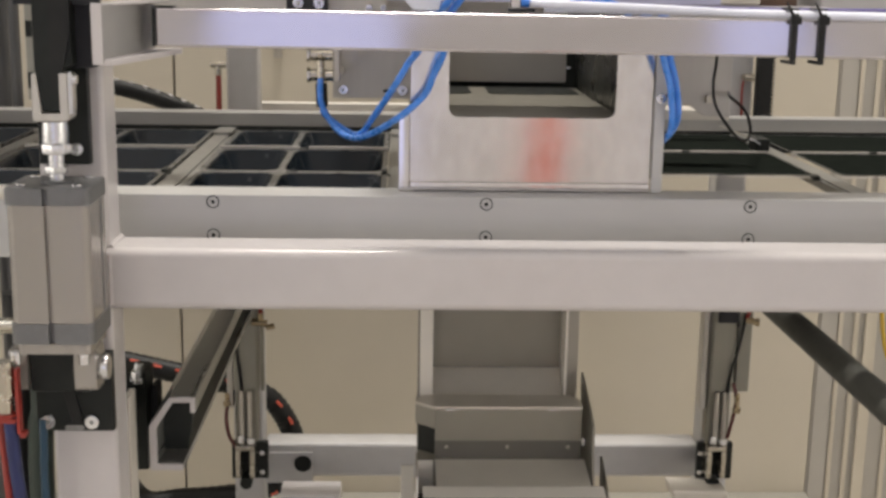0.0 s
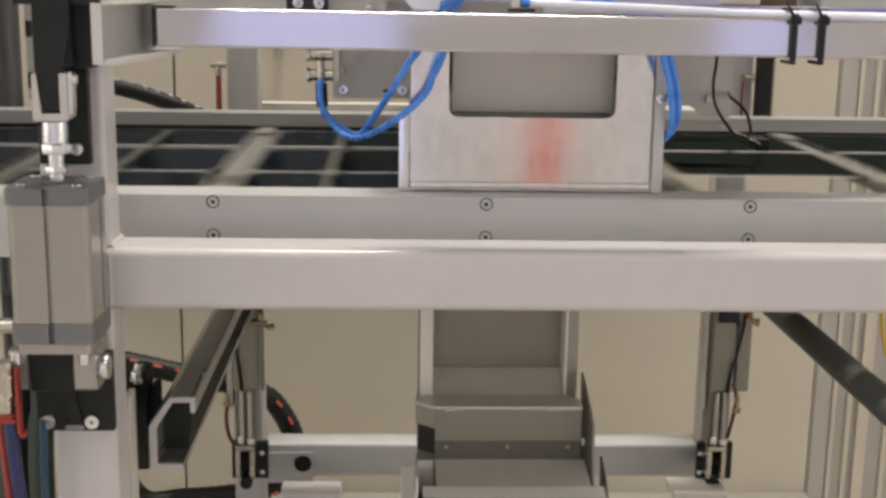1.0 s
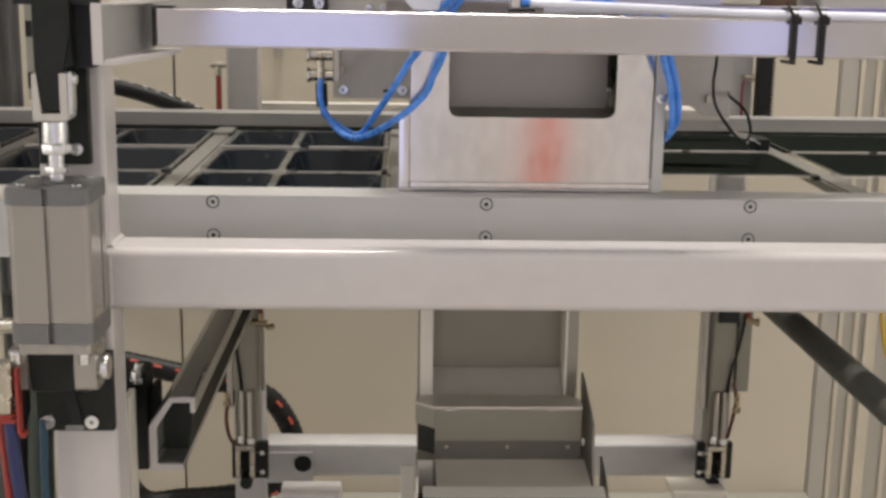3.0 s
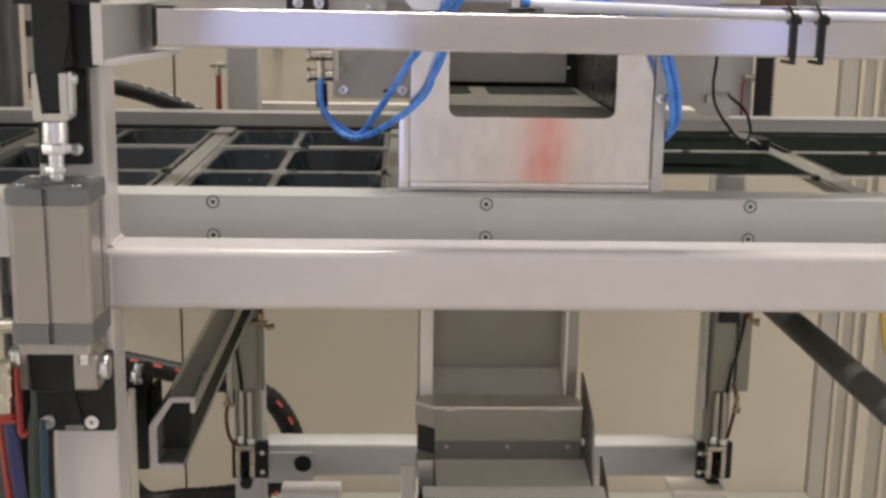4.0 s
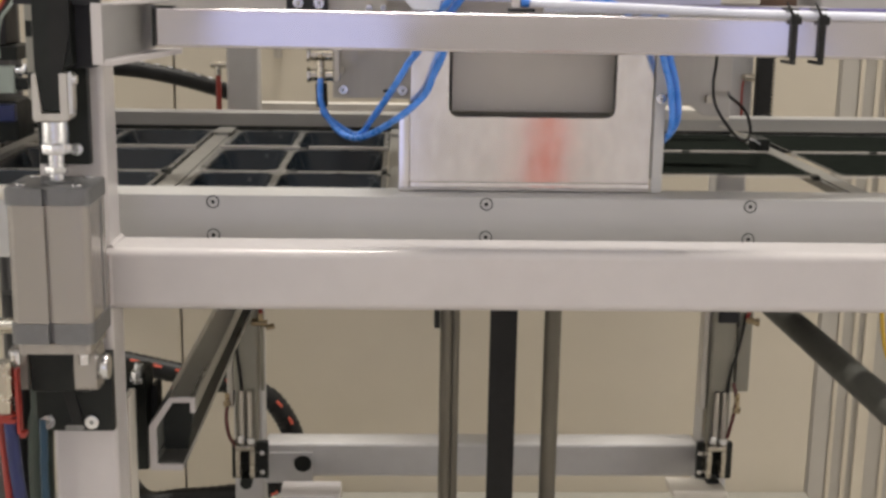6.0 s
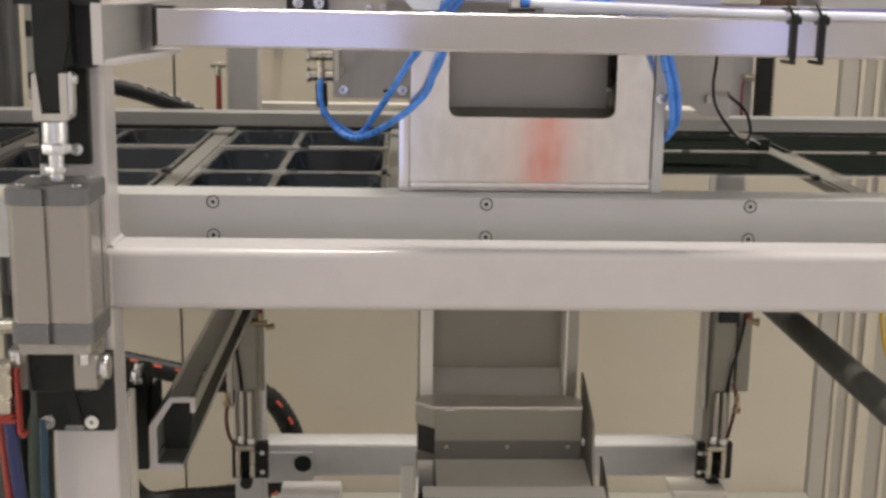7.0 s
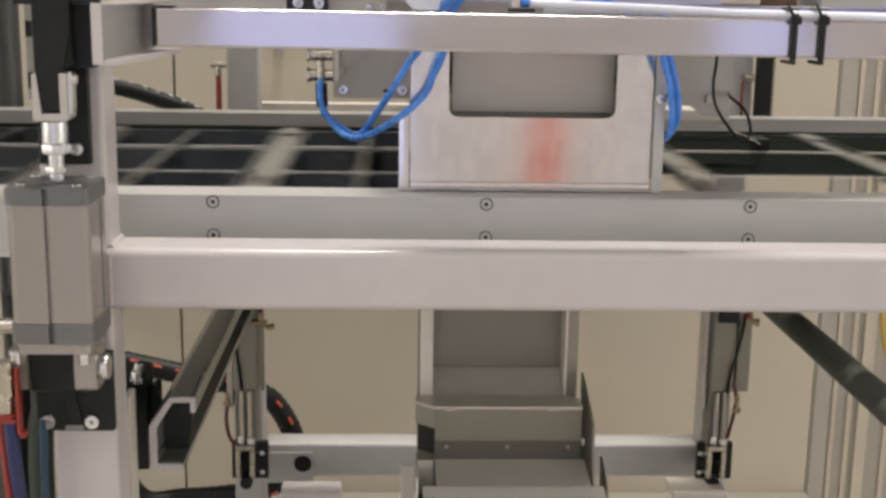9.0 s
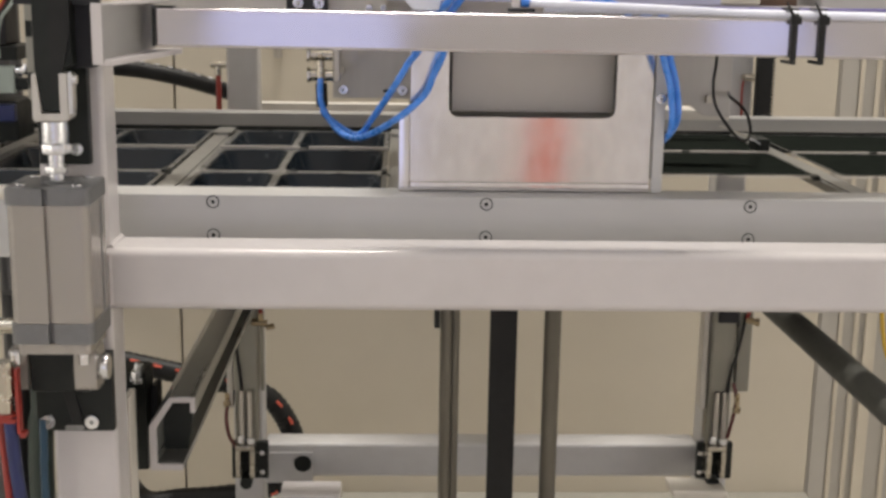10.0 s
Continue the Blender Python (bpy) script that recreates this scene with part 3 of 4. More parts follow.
    part("side_plate", box(0.0255, 0.0275, 1.304, 1.38, 0.3505, 0.552, 0.0005), ZINC, g, "bright plate edge")
    part("side_plate", box(0.028, 0.0465, 1.376, 1.379, 0.45, 0.5425, 0.0005), PALE, g, "pale side plate")
    part("pad", box(0.0265, 0.0515, 1.328, 1.345, 0.475, 0.516, 0.001), BLACK, g, "black rubber pad")
    part("side_web", box(0.0285, 0.055, 1.335, 1.338, 0.3505, 0.4745, 0.0005), LIFT_DARK, g)
    part("side_wing", prism([(1.405, 0.537), (1.315, 0.494), (1.302, 0.430), (1.325, 0.395), (1.400, 0.395)], "x", 0.2495, 0.2520), LIFT_DARK, g, "dark sheet steel wing")
    part("gusset", prism([(0.2265, 0.50), (0.245, 0.47), (0.255, 0.40), (0.281, 0.3505), (0.2265, 0.3505)], "y", 1.318, 1.322), STEEL_LIGHT, g, "steel gusset plate")
    for x in (0.071, 0.2065):
        part("bearing", rod((x, 1.56, 0.36), (x, 1.56, 0.50), 0.019, seg=20, bev=0.001), BLACK, g, "round guide bearing")
    part("carriage_back", box(0.03, 0.23, 1.50, 1.53, 0.3505, 0.62, 0.002), LIFT_DARK, g)
    for y0 in (1.464,):
        part("strut", box(0.10, 0.15, y0, 1.4998, 0.60, 0.62, 0.001), LIFT_DARK, g)
    return g


def lift_guides():
    g = thing("lift_guides", (0.135, 1.58, 0), "pair of steel guide rods with a black belt", "guide rods")
    part("guide_rod", merge(rod((0.0680, 1.56, 0.02), (0.0680, 1.56, 0.86), 0.0085, seg=20), rod((0.0790, 1.563, 0.02), (0.0790, 1.563, 0.86), 0.0060, seg=16)), ROD, g, "grey steel guide rod")
    part("rod_backing", box(0.0515, 0.0590, 1.558, 1.585, 0.652, 0.86, 0.001), BLACK, g, "black rod support")
    part("guide_rod", rod((0.2065, 1.56, 0.02), (0.2065, 1.56, 0.86), 0.0110, seg=24), ROD, g, "grey steel guide rod")
    part("belt", box(0.1250, 0.1610, 1.566, 1.572, 0.02, 0.86, 0.001), RUBBER, g, "black toothed belt")
    part("foot", box(0.02, 0.25, 1.53, 1.62, 0.0, 0.02, 0.002), STEEL_DARK, g)
    part("head", box(0.02, 0.25, 1.535, 1.62, 0.86, 0.862, 0.0005), STEEL_DARK, g)


# ---- the repeating round of the machine ----
def cycle(table, period=4.0, end=10.0):
    """Rows (seconds, value) of one round, repeated to the end of the clip."""
    keys = []
    k = 0
    while k * period < end:
        keys += [(t + k * period, v) for t, v in table]
        k += 1
    out = [q for q in keys if q[0] < end - 1e-6]
    after = [q for q in keys if q[0] >= end - 1e-6][:1]
    if after:
        (a, u), (b, v) = out[-1], after[0]
        out.append((end, u + (v - u) * (end - a) / (b - a)))
    else:
        out.append((end, out[-1][1]))
    return out


# ---- the column on the post: cylinder, fork and mounts ----
def grooved(x0, x1, y0, y1, r, gx, gw, gd):
    """A square outline with rounded corners and a slot in the front face."""
    pts = rounded(x0, x1, y0, y1, r, 4)
    out = []
    for i, p in enumerate(pts):
        out.append(p)
        if i == 14:
            out += [(gx - gw / 2, y0), (gx - gw / 2, y0 + gd), (gx + gw / 2, y0 + gd), (gx + gw / 2, y0)]
    return out


def post_cylinder():
    x0, x1, y0, y1 = -0.3235, -0.2535, 1.020, 1.088
    gx = -0.289
    c = thing("pneumatic_cylinder", (-0.2885, 1.054, 0.781), "grey anodised compact air cylinder mounted on the frame post", "air cylinder")
    part("barrel", prism(grooved(x0 + 0.001, x1 - 0.001, y0 + 0.001, y1 - 0.001, 0.0075, gx, 0.0042, 0.004), "z", 0.8085, 0.9095), ANODISED, c, "satin aluminium barrel")
    part("barrel_slot", box(x1 - 0.0014, x1 - 0.0008, 1.062, 1.068, 0.8095, 0.9085, 0), COLUMN, c, "dark sensor slot")
    part("end_cap", merge(prism(grooved(x0, x1, y0, y1, 0.006, gx, 0.005, 0.005), "z", 0.9098, 0.9235), prism(rounded(x0 + 0.001, x1 - 0.001, y0 + 0.001, y1 - 0.001, 0.006, 4), "z", 0.9235, 0.9245)), CAP, c, "dark cast end cap")
    part("end_cap", prism(grooved(x0, x1, y0, y1, 0.006, gx, 0.005, 0.005), "z", 0.7905, 0.8083), CAP, c, "dark cast end cap")
    part("foot_flange", prism(rounded(x0 + 0.004, x1 - 0.004, y0 + 0.002, y1 - 0.004, 0.005, 4), "z", 0.7815, 0.7903), ANODISED, c, "pale bottom flange")
    for x in (x0 + 0.012, x1 - 0.012):
        for y in (y0 + 0.012, y1 - 0.012):
            s = part("cap_screw", rod((x, y, 0.9245), (x, y, 0.9262), 0.0045, seg=14, bev=0.0005), ZINC, c)
            part("socket", rod((x, y, 0.9255), (x, y, 0.92635), 0.002, seg=6), BLACK, s)
    part("bearing_ring", rod((-0.287, 1.054, 0.9245), (-0.287, 1.054, 0.9265), 0.014, seg=24, bev=0.0005), CAP, c)
    part("piston_rod", rod((-0.287, 1.054, 0.9265), (-0.287, 1.054, 0.951), 0.0068, seg=24), ZINC, c, "bright piston rod")
    part("lock_nut", rod((-0.287, 1.054, 0.932), (-0.287, 1.054, 0.938), 0.0098, seg=6, bev=0.0006), ZINC, c, "zinc lock nut")
    for a, b in ((-0.331, -0.3155), (-0.2755, -0.257)):
        part("lug", prism(rounded(1.034, 1.068, 0.744, 0.7813, 0.006, 4), "x", a, b), ANODISED, c, "grey clevis lug")
    part("pivot_pin", rod((-0.257, 1.050, 0.762), (-0.2485, 1.050, 0.762), 0.0115, seg=20, bev=0.002), ZINC, c, "bright pivot pin head")
    for x in (-0.3235, -0.266):
        part("foot_screw", rod((x, 1.031, 0.7700), (x, 1.031, 0.7812), 0.0045, seg=12, bev=0.001), ZINC, c)
    return c


def rod_fork():
    f = thing("rod_fork", (-0.287, 1.055, 0.951), "zinc-plated rod fork joining the piston rod to the arm", "rod fork")
    part("coupling", merge(rod((-0.287, 1.054, 0.949), (-0.287, 1.054, 0.9575), 0.0128, seg=8, bev=0.0012), rod((-0.287, 1.054, 0.9575), (-0.287, 1.054, 0.9765), 0.0112, seg=24, bev=0.001)), ZINC, f, "round zinc coupling")
    part("fork", prism([(-0.3005, 0.9768), (-0.2745, 0.9768), (-0.2715, 0.980), (-0.2715, 1.017), (-0.2785, 1.017), (-0.2785, 0.9835), (-0.2945, 0.9835), (-0.2975, 1.017), (-0.3010, 1.016), (-0.3015, 0.980)], "y", 1.041, 1.066, 0.0008), STEEL_LIGHT, f, "pale forked yoke")
    part("clip", merge(prism(rounded(-0.2708, -0.2672, 0.984, 1.018, 0.0015, 3), "y", 1.040, 1.052), rod((-0.2708, 1.048, 1.0115), (-0.265, 1.048, 1.0115), 0.0045, seg=14, bev=0.0008)), ZINC, f, "bright spring clip")


def lift_arm():
    a = thing("rocker_arm", (-0.288, 1.08, 1.02), "black steel rocker arm held in the fork above the cylinder", "arm")
    part("arm", prism([(-0.2930, 0.9845), (-0.2795, 0.9845), (-0.2785, 1.018), (-0.2675, 1.024), (-0.2675, 1.20), (-0.2990, 1.20), (-0.2990, 1.02)], "y", 1.045, 1.0605, 0.0008), BLACK, a)
    part("rib", prism([(-0.2850, 1.0), (-0.2795, 1.0), (-0.2680, 1.05), (-0.2680, 1.2), (-0.2850, 1.2)], "y", 1.0425, 1.0448), RUBBER, a)


def guide_plate():
    p = thing("guide_plate", (-0.286, 1.095, 0.934), "black steel guide plate bolted to the post", "plate")
    part("plate", box(-0.3112, -0.2675, 1.0895, 1.1015, 0.934, 1.18, 0.001), BLACK, p)
    part("upper_block", box(-0.2735, -0.2545, 1.060, 1.0893, 1.020, 1.18, 0.0015), GRAPHITE, p, "dark grey block")
    part("top_bar", box(-0.316, -0.245, 1.052, 1.0595, 1.0720, 1.10, 0.001), GRAPHITE, p, "dark grey cross bar")
    bolt(-0.2775, 1.0893, 0.948, 0.0056, p, 0.005)
    s = part("scale_strip", box(-0.3185, -0.3115, 1.092, 1.096, 0.99, 1.18, 0.0005), PLINTH, p, "grey strip with black marks")
    for z in (1.000, 1.044, 1.085):
        part("mark", box(-0.3180, -0.3125, 1.0912, 1.0919, z, z + 0.0135, 0), BLACK, s)


def pivot_bracket():
    b = thing("pivot_bracket", (-0.29, 1.095, 0.687), "black steel pivot bracket bolted to the post", "bracket")
    part("plate", box(-0.3265, -0.2565, 1.090, 1.1015, 0.687, 0.762, 0.0012), BLACK, b)
    part("pivot_block", prism([(1.040, 0.742), (1.0898, 0.725), (1.0898, 0.7800), (1.040, 0.7800)], "x", -0.3150, -0.2760, 0.001), BLACK, b)
    part("tongue", prism([(-0.3035, 0.735), (-0.2930, 0.735), (-0.2835, 0.6955), (-0.2930, 0.6955)], "y", 1.086, 1.0897, 0.0005), RUBBER, b)
    part("tongue_end", prism(rounded(-0.3005, -0.2835, 0.6890, 0.6935, 0.002, 3), "y", 1.0875, 1.0897), BLACK2, b, "grey metal edge below the tongue")
    for x in (-0.3150, -0.2755):
        bolt(x, 1.0898, 0.6975, 0.0066, b, 0.006)


def hose_group():
    h = thing("air_fitting", (-0.333, 1.02, 0.74), "nickel push-in air fitting with a red release ring", "air fitting")
    part("body", merge(rod((-0.331, 1.02, 0.745), (-0.331, 1.02, 0.776), 0.0085, seg=18, bev=0.001), rod((-0.331, 1.02, 0.73), (-0.331, 1.02, 0.745), 0.0065, seg=18, bev=0.001)), NICKEL, h)
    part("elbow", rod((-0.350, 1.02, 0.768), (-0.325, 1.02, 0.768), 0.0075, seg=18, bev=0.001), NICKEL, h)
    part("release_ring", rod((-0.331, 1.02, 0.7265), (-0.331, 1.02, 0.7298), 0.0085, seg=18, bev=0.0005), RED, h, "red release ring")
    part("red_clip", merge(box(-0.3215, -0.3185, 1.015, 1.025, 0.712, 0.770, 0.0008), box(-0.340, -0.3215, 1.0125, 1.0155, 0.7225, 0.7262, 0.0006), box(-0.3195, -0.3145, 1.015, 1.025, 0.709, 0.7135, 0.0006)), RED, h, "red plastic clip")
    for name, pts, r, m, lab in (
            ("air_hose", ((-0.328, 1.02, 0.727), (-0.3265, 1.02, 0.69), (-0.323, 1.02, 0.65), (-0.318, 1.03, 0.60), (-0.315, 1.06, 0.45), (-0.315, 1.06, 0.0)), 0.0058, NAVY, "dark blue air hose hanging beside the post"),
            ("air_hose", ((-0.341, 1.03, 0.735), (-0.338, 1.03, 0.69), (-0.333, 1.02, 0.66), (-0.330, 1.02, 0.62), (-0.326, 1.03, 0.5), (-0.326, 1.04, 0.0)), 0.0035, RED, "red air hose hanging beside the post"),
            ("air_hose", ((-0.3195, 1.085, 0.70), (-0.3215, 1.09, 0.66), (-0.3225, 1.09, 0.60), (-0.3225, 1.09, 0.0)), 0.0036, TEAL, "teal air hose along the post"),
            ("air_hose", ((-0.337, 1.14, 0.80), (-0.334, 1.14, 0.70), (-0.340, 1.14, 0.60), (-0.338, 1.14, 0.0)), 0.012, GREENISH, "thick dark green hose behind the post"),
            ("air_hose", ((-0.362, 1.16, 0.80), (-0.360, 1.16, 0.70), (-0.366, 1.16, 0.60), (-0.365, 1.16, 0.0)), 0.011, RUBBER, "thick black hose behind the post")):
        solid(name, hose(pts, r, 12), m, pts[-1], lab, "air hose", "hoses beside the post")
    f = thing("air_fitting", (-0.334, 1.05, 0.80), "brass air fitting on the cylinder's lower cap", "air fitting")
    part("body", rod((-0.345, 1.045, 0.800), (-0.3237, 1.045, 0.800), 0.007, seg=18, bev=0.001), NICKEL, f)
    f = thing("air_fitting", (-0.334, 1.05, 0.917), "brass air fitting on the cylinder's upper cap", "air fitting")
    part("body", rod((-0.345, 1.045, 0.9165), (-0.3237, 1.045, 0.9165), 0.006, seg=18, bev=0.001), CREAM_TRIM, f)


# ---- things behind the post ----
def guide_columns():
    for x, y, r, m, lab in ((-0.622, 1.99, 0.020, COLUMN, "dull steel round guide column behind the conveyor"), (-0.588, 1.96, 0.0085, COLUMN, "thin dark guide column behind the conveyor"),
                            (-0.655, 1.95, 0.014, COLUMN, "dark steel guide column behind the conveyor")):
        solid("guide_column", rod((x, y, 0), (x, y, 1.4), r, seg=24), m, (x, y, 0), lab, "guide column", "guide columns")


def gripper_head():
    """The head that comes down over the trays; places are those of its lowest stand."""
    h = thing("gripper_head", (-0.50, 1.50, 0.95), "dark gripper head with hoses lowered over the trays", "gripper head")
    part("body", box(-0.62, -0.449, 1.49, 1.56, 0.900, 0.948, 0.003), BLACK, h)
    part("bar", box(-0.62, -0.4455, 1.475, 1.489, 0.958, 0.990, 0.002), PALE_GREEN, h, "pale grey-green bar")
    part("upper_body", box(-0.62, -0.447, 1.495, 1.57, 0.995, 1.012, 0.002), BLACK, h)
    part("neck", box(-0.56, -0.46, 1.50, 1.55, 1.0125, 1.40, 0.003), GRAPHITE, h, "dark grey neck")
    part("valve", box(-0.470, -0.4475, 1.474, 1.4885, 0.925, 0.945, 0.002), NAVY, h, "dark blue valve")
    part("fitting", merge(rod((-0.4453, 1.482, 0.984), (-0.437, 1.482, 0.984), 0.006, seg=14, bev=0.001), rod((-0.437, 1.482, 0.981), (-0.432, 1.482, 0.992), 0.005, seg=14, bev=0.001)), ZINC, h, "bright elbow fitting")
    part("clamp", box(-0.4453, -0.432, 1.478, 1.49, 0.962, 0.976, 0.001), BLACK, h)
    for k, (m, dx) in enumerate(((RED, 0.0), (PALE_GREEN, 0.010), (YELLOW, -0.004))):
        part("tube", hose(((-0.470 + dx, 1.47, 1.0), (-0.468 + dx, 1.462, 1.02), (-0.462 + dx, 1.46, 1.045), (-0.445 + dx, 1.47, 1.08), (-0.43 + dx, 1.49, 1.2)), 0.0022, 8), m, h)
    return h


def shade_beam():
    """An unseen dark beam, added above the gripper head to shade the trays below."""
    b = thing("shade_beam", (-0.68, 1.52, 1.24), "unseen dark grey beam added overhead to shade the left trays", "carrier beam")
    part("beam", box(-0.95, -0.30, 1.30, 1.84, 1.41, 1.56, 0.004), GRAPHITE, b)
    for y in (1.36, 1.68):
        part("column", box(-0.95, -0.90, y, y + 0.04, 0.0, 1.4095, 0.003), GRAPHITE, b)


def cable_chain():
    """The curved drag hose behind the conveyor; it dips and rises with the lift."""
    pts = ((-0.535, 1.95, 0.954), (-0.434, 1.95, 0.955), (-0.351, 1.95, 0.944), (-0.275, 1.95, 0.924), (-0.245, 1.95, 0.912))
    c = thing("drag_hose", (-0.434, 1.95, 0.955), "black ribbed drag hose arched behind the conveyor", "drag hose")
    part("hose", hose(pts, 0.0125, 12, 8, 0.0007, 0.010), RUBBER, c)
    path = smooth_path(pts, 20)
    # short bright rods stand in for highlights on the hose's top edge
    for i in range(14, len(path) - 8, 5):
        a, b = path[i], path[i + 2]
        d = (b - a).normalized()
        n = Vector((-d.z, 0, d.x)) * (1 if d.x > 0 else -1)
        shift = n * 0.0120 + Vector((0, -0.006, 0))
        part("glint_dash", rod(a + shift, b + shift, 0.0022, seg=8), ZINC, c, "bright rod standing in for a highlight on the hose")
    return c


def red_rod():
    r = thing("red_sensor_rod", (-0.2695, 1.905, 0.899), "thin red rod with a steel T-shaped cap", "sensor rod")
    part("rod", rod((-0.2695, 1.905, 0.80), (-0.2695, 1.905, 0.955), 0.0042, seg=14), RED, r)
    part("cap", merge(rod((-0.2695, 1.905, 0.948), (-0.2695, 1.905, 0.966), 0.0048, seg=14, bev=0.0006), rod((-0.281, 1.905, 0.964), (-0.257, 1.905, 0.964), 0.0045, seg=14, bev=0.0008)), NICKEL, r, "nickel T-shaped cap")
    part("holder", box(-0.285, -0.254, 1.895, 1.9245, 0.78, 0.80, 0.001), GREY_PAINT, r)


def wall_button():
    solid("wall_button", prism(rounded(-0.233, -0.217, 0.944, 0.966, 0.003, 3), "y", 2.385, 2.3998), STEEL, (-0.225, 2.39, 0.944), "small grey catch on the enclosure panel", "catch")


# ---- plates, fittings and tubes round the station ----
def side_plates():
    p = thing("mounting_plate", (-0.02, 1.50, 0.956), "bare steel mounting plate with bolts beside the housing", "plate")
    part("plate", box(-0.0765, 0.0162, 1.500, 1.506, 0.9555, 1.15, 0.001), STEEL_LIGHT, p)
    part("arm", box(-0.06, 0.0162, 1.5065, 1.60, 0.9555, 0.966, 0.001), STEEL, p)
    part("slot", prism(rounded(-0.0165, -0.0045, 0.963, 0.9665, 0.0016, 3), "y", 1.4994, 1.4999), BLACK, p, "dark slot")
    bolt(-0.0635, 1.4998, 0.9655, 0.0056, p, 0.004)
    bolt(0.0095 - 0.002, 1.4998, 0.9655, 0.0062, p, 0.004)
    part("corner_tab", prism([(-0.072, 1.014), (-0.046, 1.016), (-0.046, 1.002), (-0.053, 0.997)], "y", 1.492, 1.494), WHITE, p, "pale folded tab")
    q = thing("mounting_plate", (0.36, 1.50, 0.936), "bare steel mounting plate with a slot beside the housing", "plate")
    part("plate", prism([(0.2670, 0.9540), (0.355, 0.9525), (0.372, 0.940), (0.405, 0.938), (0.405, 1.15), (0.2670, 1.15)], "y", 1.500, 1.506, 0.0006), STEEL_LIGHT, q)
    part("slot", prism(rounded(0.325, 0.3335, 0.9615, 0.965, 0.0016, 3), "y", 1.4994, 1.4999), BLACK, q, "dark slot")
    part("tab", box(0.374, 0.388, 1.494, 1.4996, 0.955, 0.965, 0.002), CREAM_TRIM, q, "pale tab")
    part("white_bar", box(0.2670, 0.465, 1.72, 1.735, 0.9095, 0.9235, 0.001), CREAM_TRIM, q, "pale bar behind the plate")


def manifold():
    m = thing("air_manifold", (-0.08, 1.40, 0.98), "nickel push-in manifold fitting with two ports", "air fitting")
    for z in (1.0145, 0.9925):
        part("port", merge(rod((-0.0945, 1.375, z), (-0.0690, 1.375, z), 0.0068, seg=18, bev=0.001), rod((-0.098, 1.375, z), (-0.0945, 1.375, z), 0.0082, seg=6, bev=0.0006)), NICKEL, m, "nickel port")
    part("stub", rod((-0.0825, 1.362, 0.990), (-0.0825, 1.362, 1.009), 0.0046, seg=16, bev=0.0006), NICKEL, m, "nickel tube stub")
    part("block", merge(box(-0.0690, -0.0615, 1.366, 1.384, 0.985, 1.022, 0.002), rod((-0.0655, 1.383, 0.990), (-0.0655, 1.4996, 0.990), 0.0035, seg=12)), STEEL, m)
    part("black_sleeve", rod((-0.0815, 1.372, 0.958), (-0.0825, 1.372, 0.984), 0.0065, seg=16, bev=0.0006), BLACK, m, "black sleeve")


def blue_tubes():
    tubes = (
        (((-0.0825, 1.36, 0.990), (-0.0815, 1.36, 0.962), (-0.063, 1.355, 0.934), (-0.038, 1.30, 0.9335), (-0.001, 1.218, 0.962), (0.026, 1.212, 0.986), (0.036, 1.205, 1.008), (0.045, 1.19, 1.032), (0.046, 1.15, 1.062), (0.060, 1.13, 1.0845), (0.09, 1.16, 1.12)), 0.0034, "blue polyurethane air tube looping beside the housing"),
        (((-0.0820, 1.372, 0.960), (-0.0770, 1.372, 0.948), (-0.050, 1.365, 0.930), (-0.036, 1.31, 0.938), (-0.025, 1.28, 0.955), (-0.001, 1.222, 0.996), (0.012, 1.220, 1.018), (0.021, 1.215, 1.030), (0.034, 1.16, 1.062), (0.047, 1.12, 1.0805), (0.075, 1.14, 1.12)), 0.0034, "blue polyurethane air tube looping beside the housing"),
        (((0.254, 1.195, 1.07), (0.262, 1.205, 1.035), (0.2735, 1.215, 1.000), (0.2790, 1.225, 0.965), (0.2760, 1.27, 0.940), (0.270, 1.36, 0.925)), 0.0034, "blue polyurethane air tube beside the housing"),
        (((0.250, 1.19, 1.07), (0.256, 1.20, 1.03), (0.2675, 1.21, 0.995), (0.2725, 1.222, 0.955), (0.2700, 1.27, 0.935), (0.2685, 1.36, 0.92)), 0.0034, "blue polyurethane air tube beside the housing"),
        (((0.14, 1.20, 1.085), (0.175, 1.15, 1.082), (0.205, 1.14, 1.074), (0.215, 1.17, 1.066)), 0.004, "blue polyurethane air tube above the beam"),
    )
    for pts, r, lab in tubes:
        solid("air_tube", hose(pts, r, 12, 10), BLUE, pts[0], lab, "air tube", "blue air tubes")


def thin_wire():
    pts = ((0.337, 1.31, 1.06), (0.334, 1.30, 1.018), (0.332, 1.30, 0.994), (0.336, 1.30, 0.972), (0.348, 1.30, 0.953), (0.362, 1.30, 0.938), (0.372, 1.30, 0.936), (0.376, 1.305, 0.948), (0.369, 1.305, 0.966), (0.3665, 1.35, 0.975), (0.383, 1.42, 0.9705), (0.4025, 1.4995, 0.967))
    solid("sensor_cable", hose(pts, 0.0017, 8, 8), RUBBER, pts[-1], "thin black sensor cable hanging in a loop", "cable")
    pts = ((0.376, 1.31, 0.937), (0.398, 1.37, 0.927), (0.430, 1.48, 0.914), (0.4745, 1.600, 0.893))
    solid("sensor_cable", hose(pts, 0.0015, 8, 8), CLEARTUBE, pts[-1], "thin pale sensor cable end", "cable")
    b = thing("sensor_block", (0.475, 1.62, 0.895), "small black sensor block over the conveyor", "sensor")
    part("body", box(0.471, 0.4885, 1.600, 1.64, 0.8825, 0.899, 0.002), BLACK, b)
    part("holder", rod((0.480, 1.6405, 0.893), (0.480, 1.822, 0.890), 0.0012, seg=8), STEEL, b, "thin steel holder")


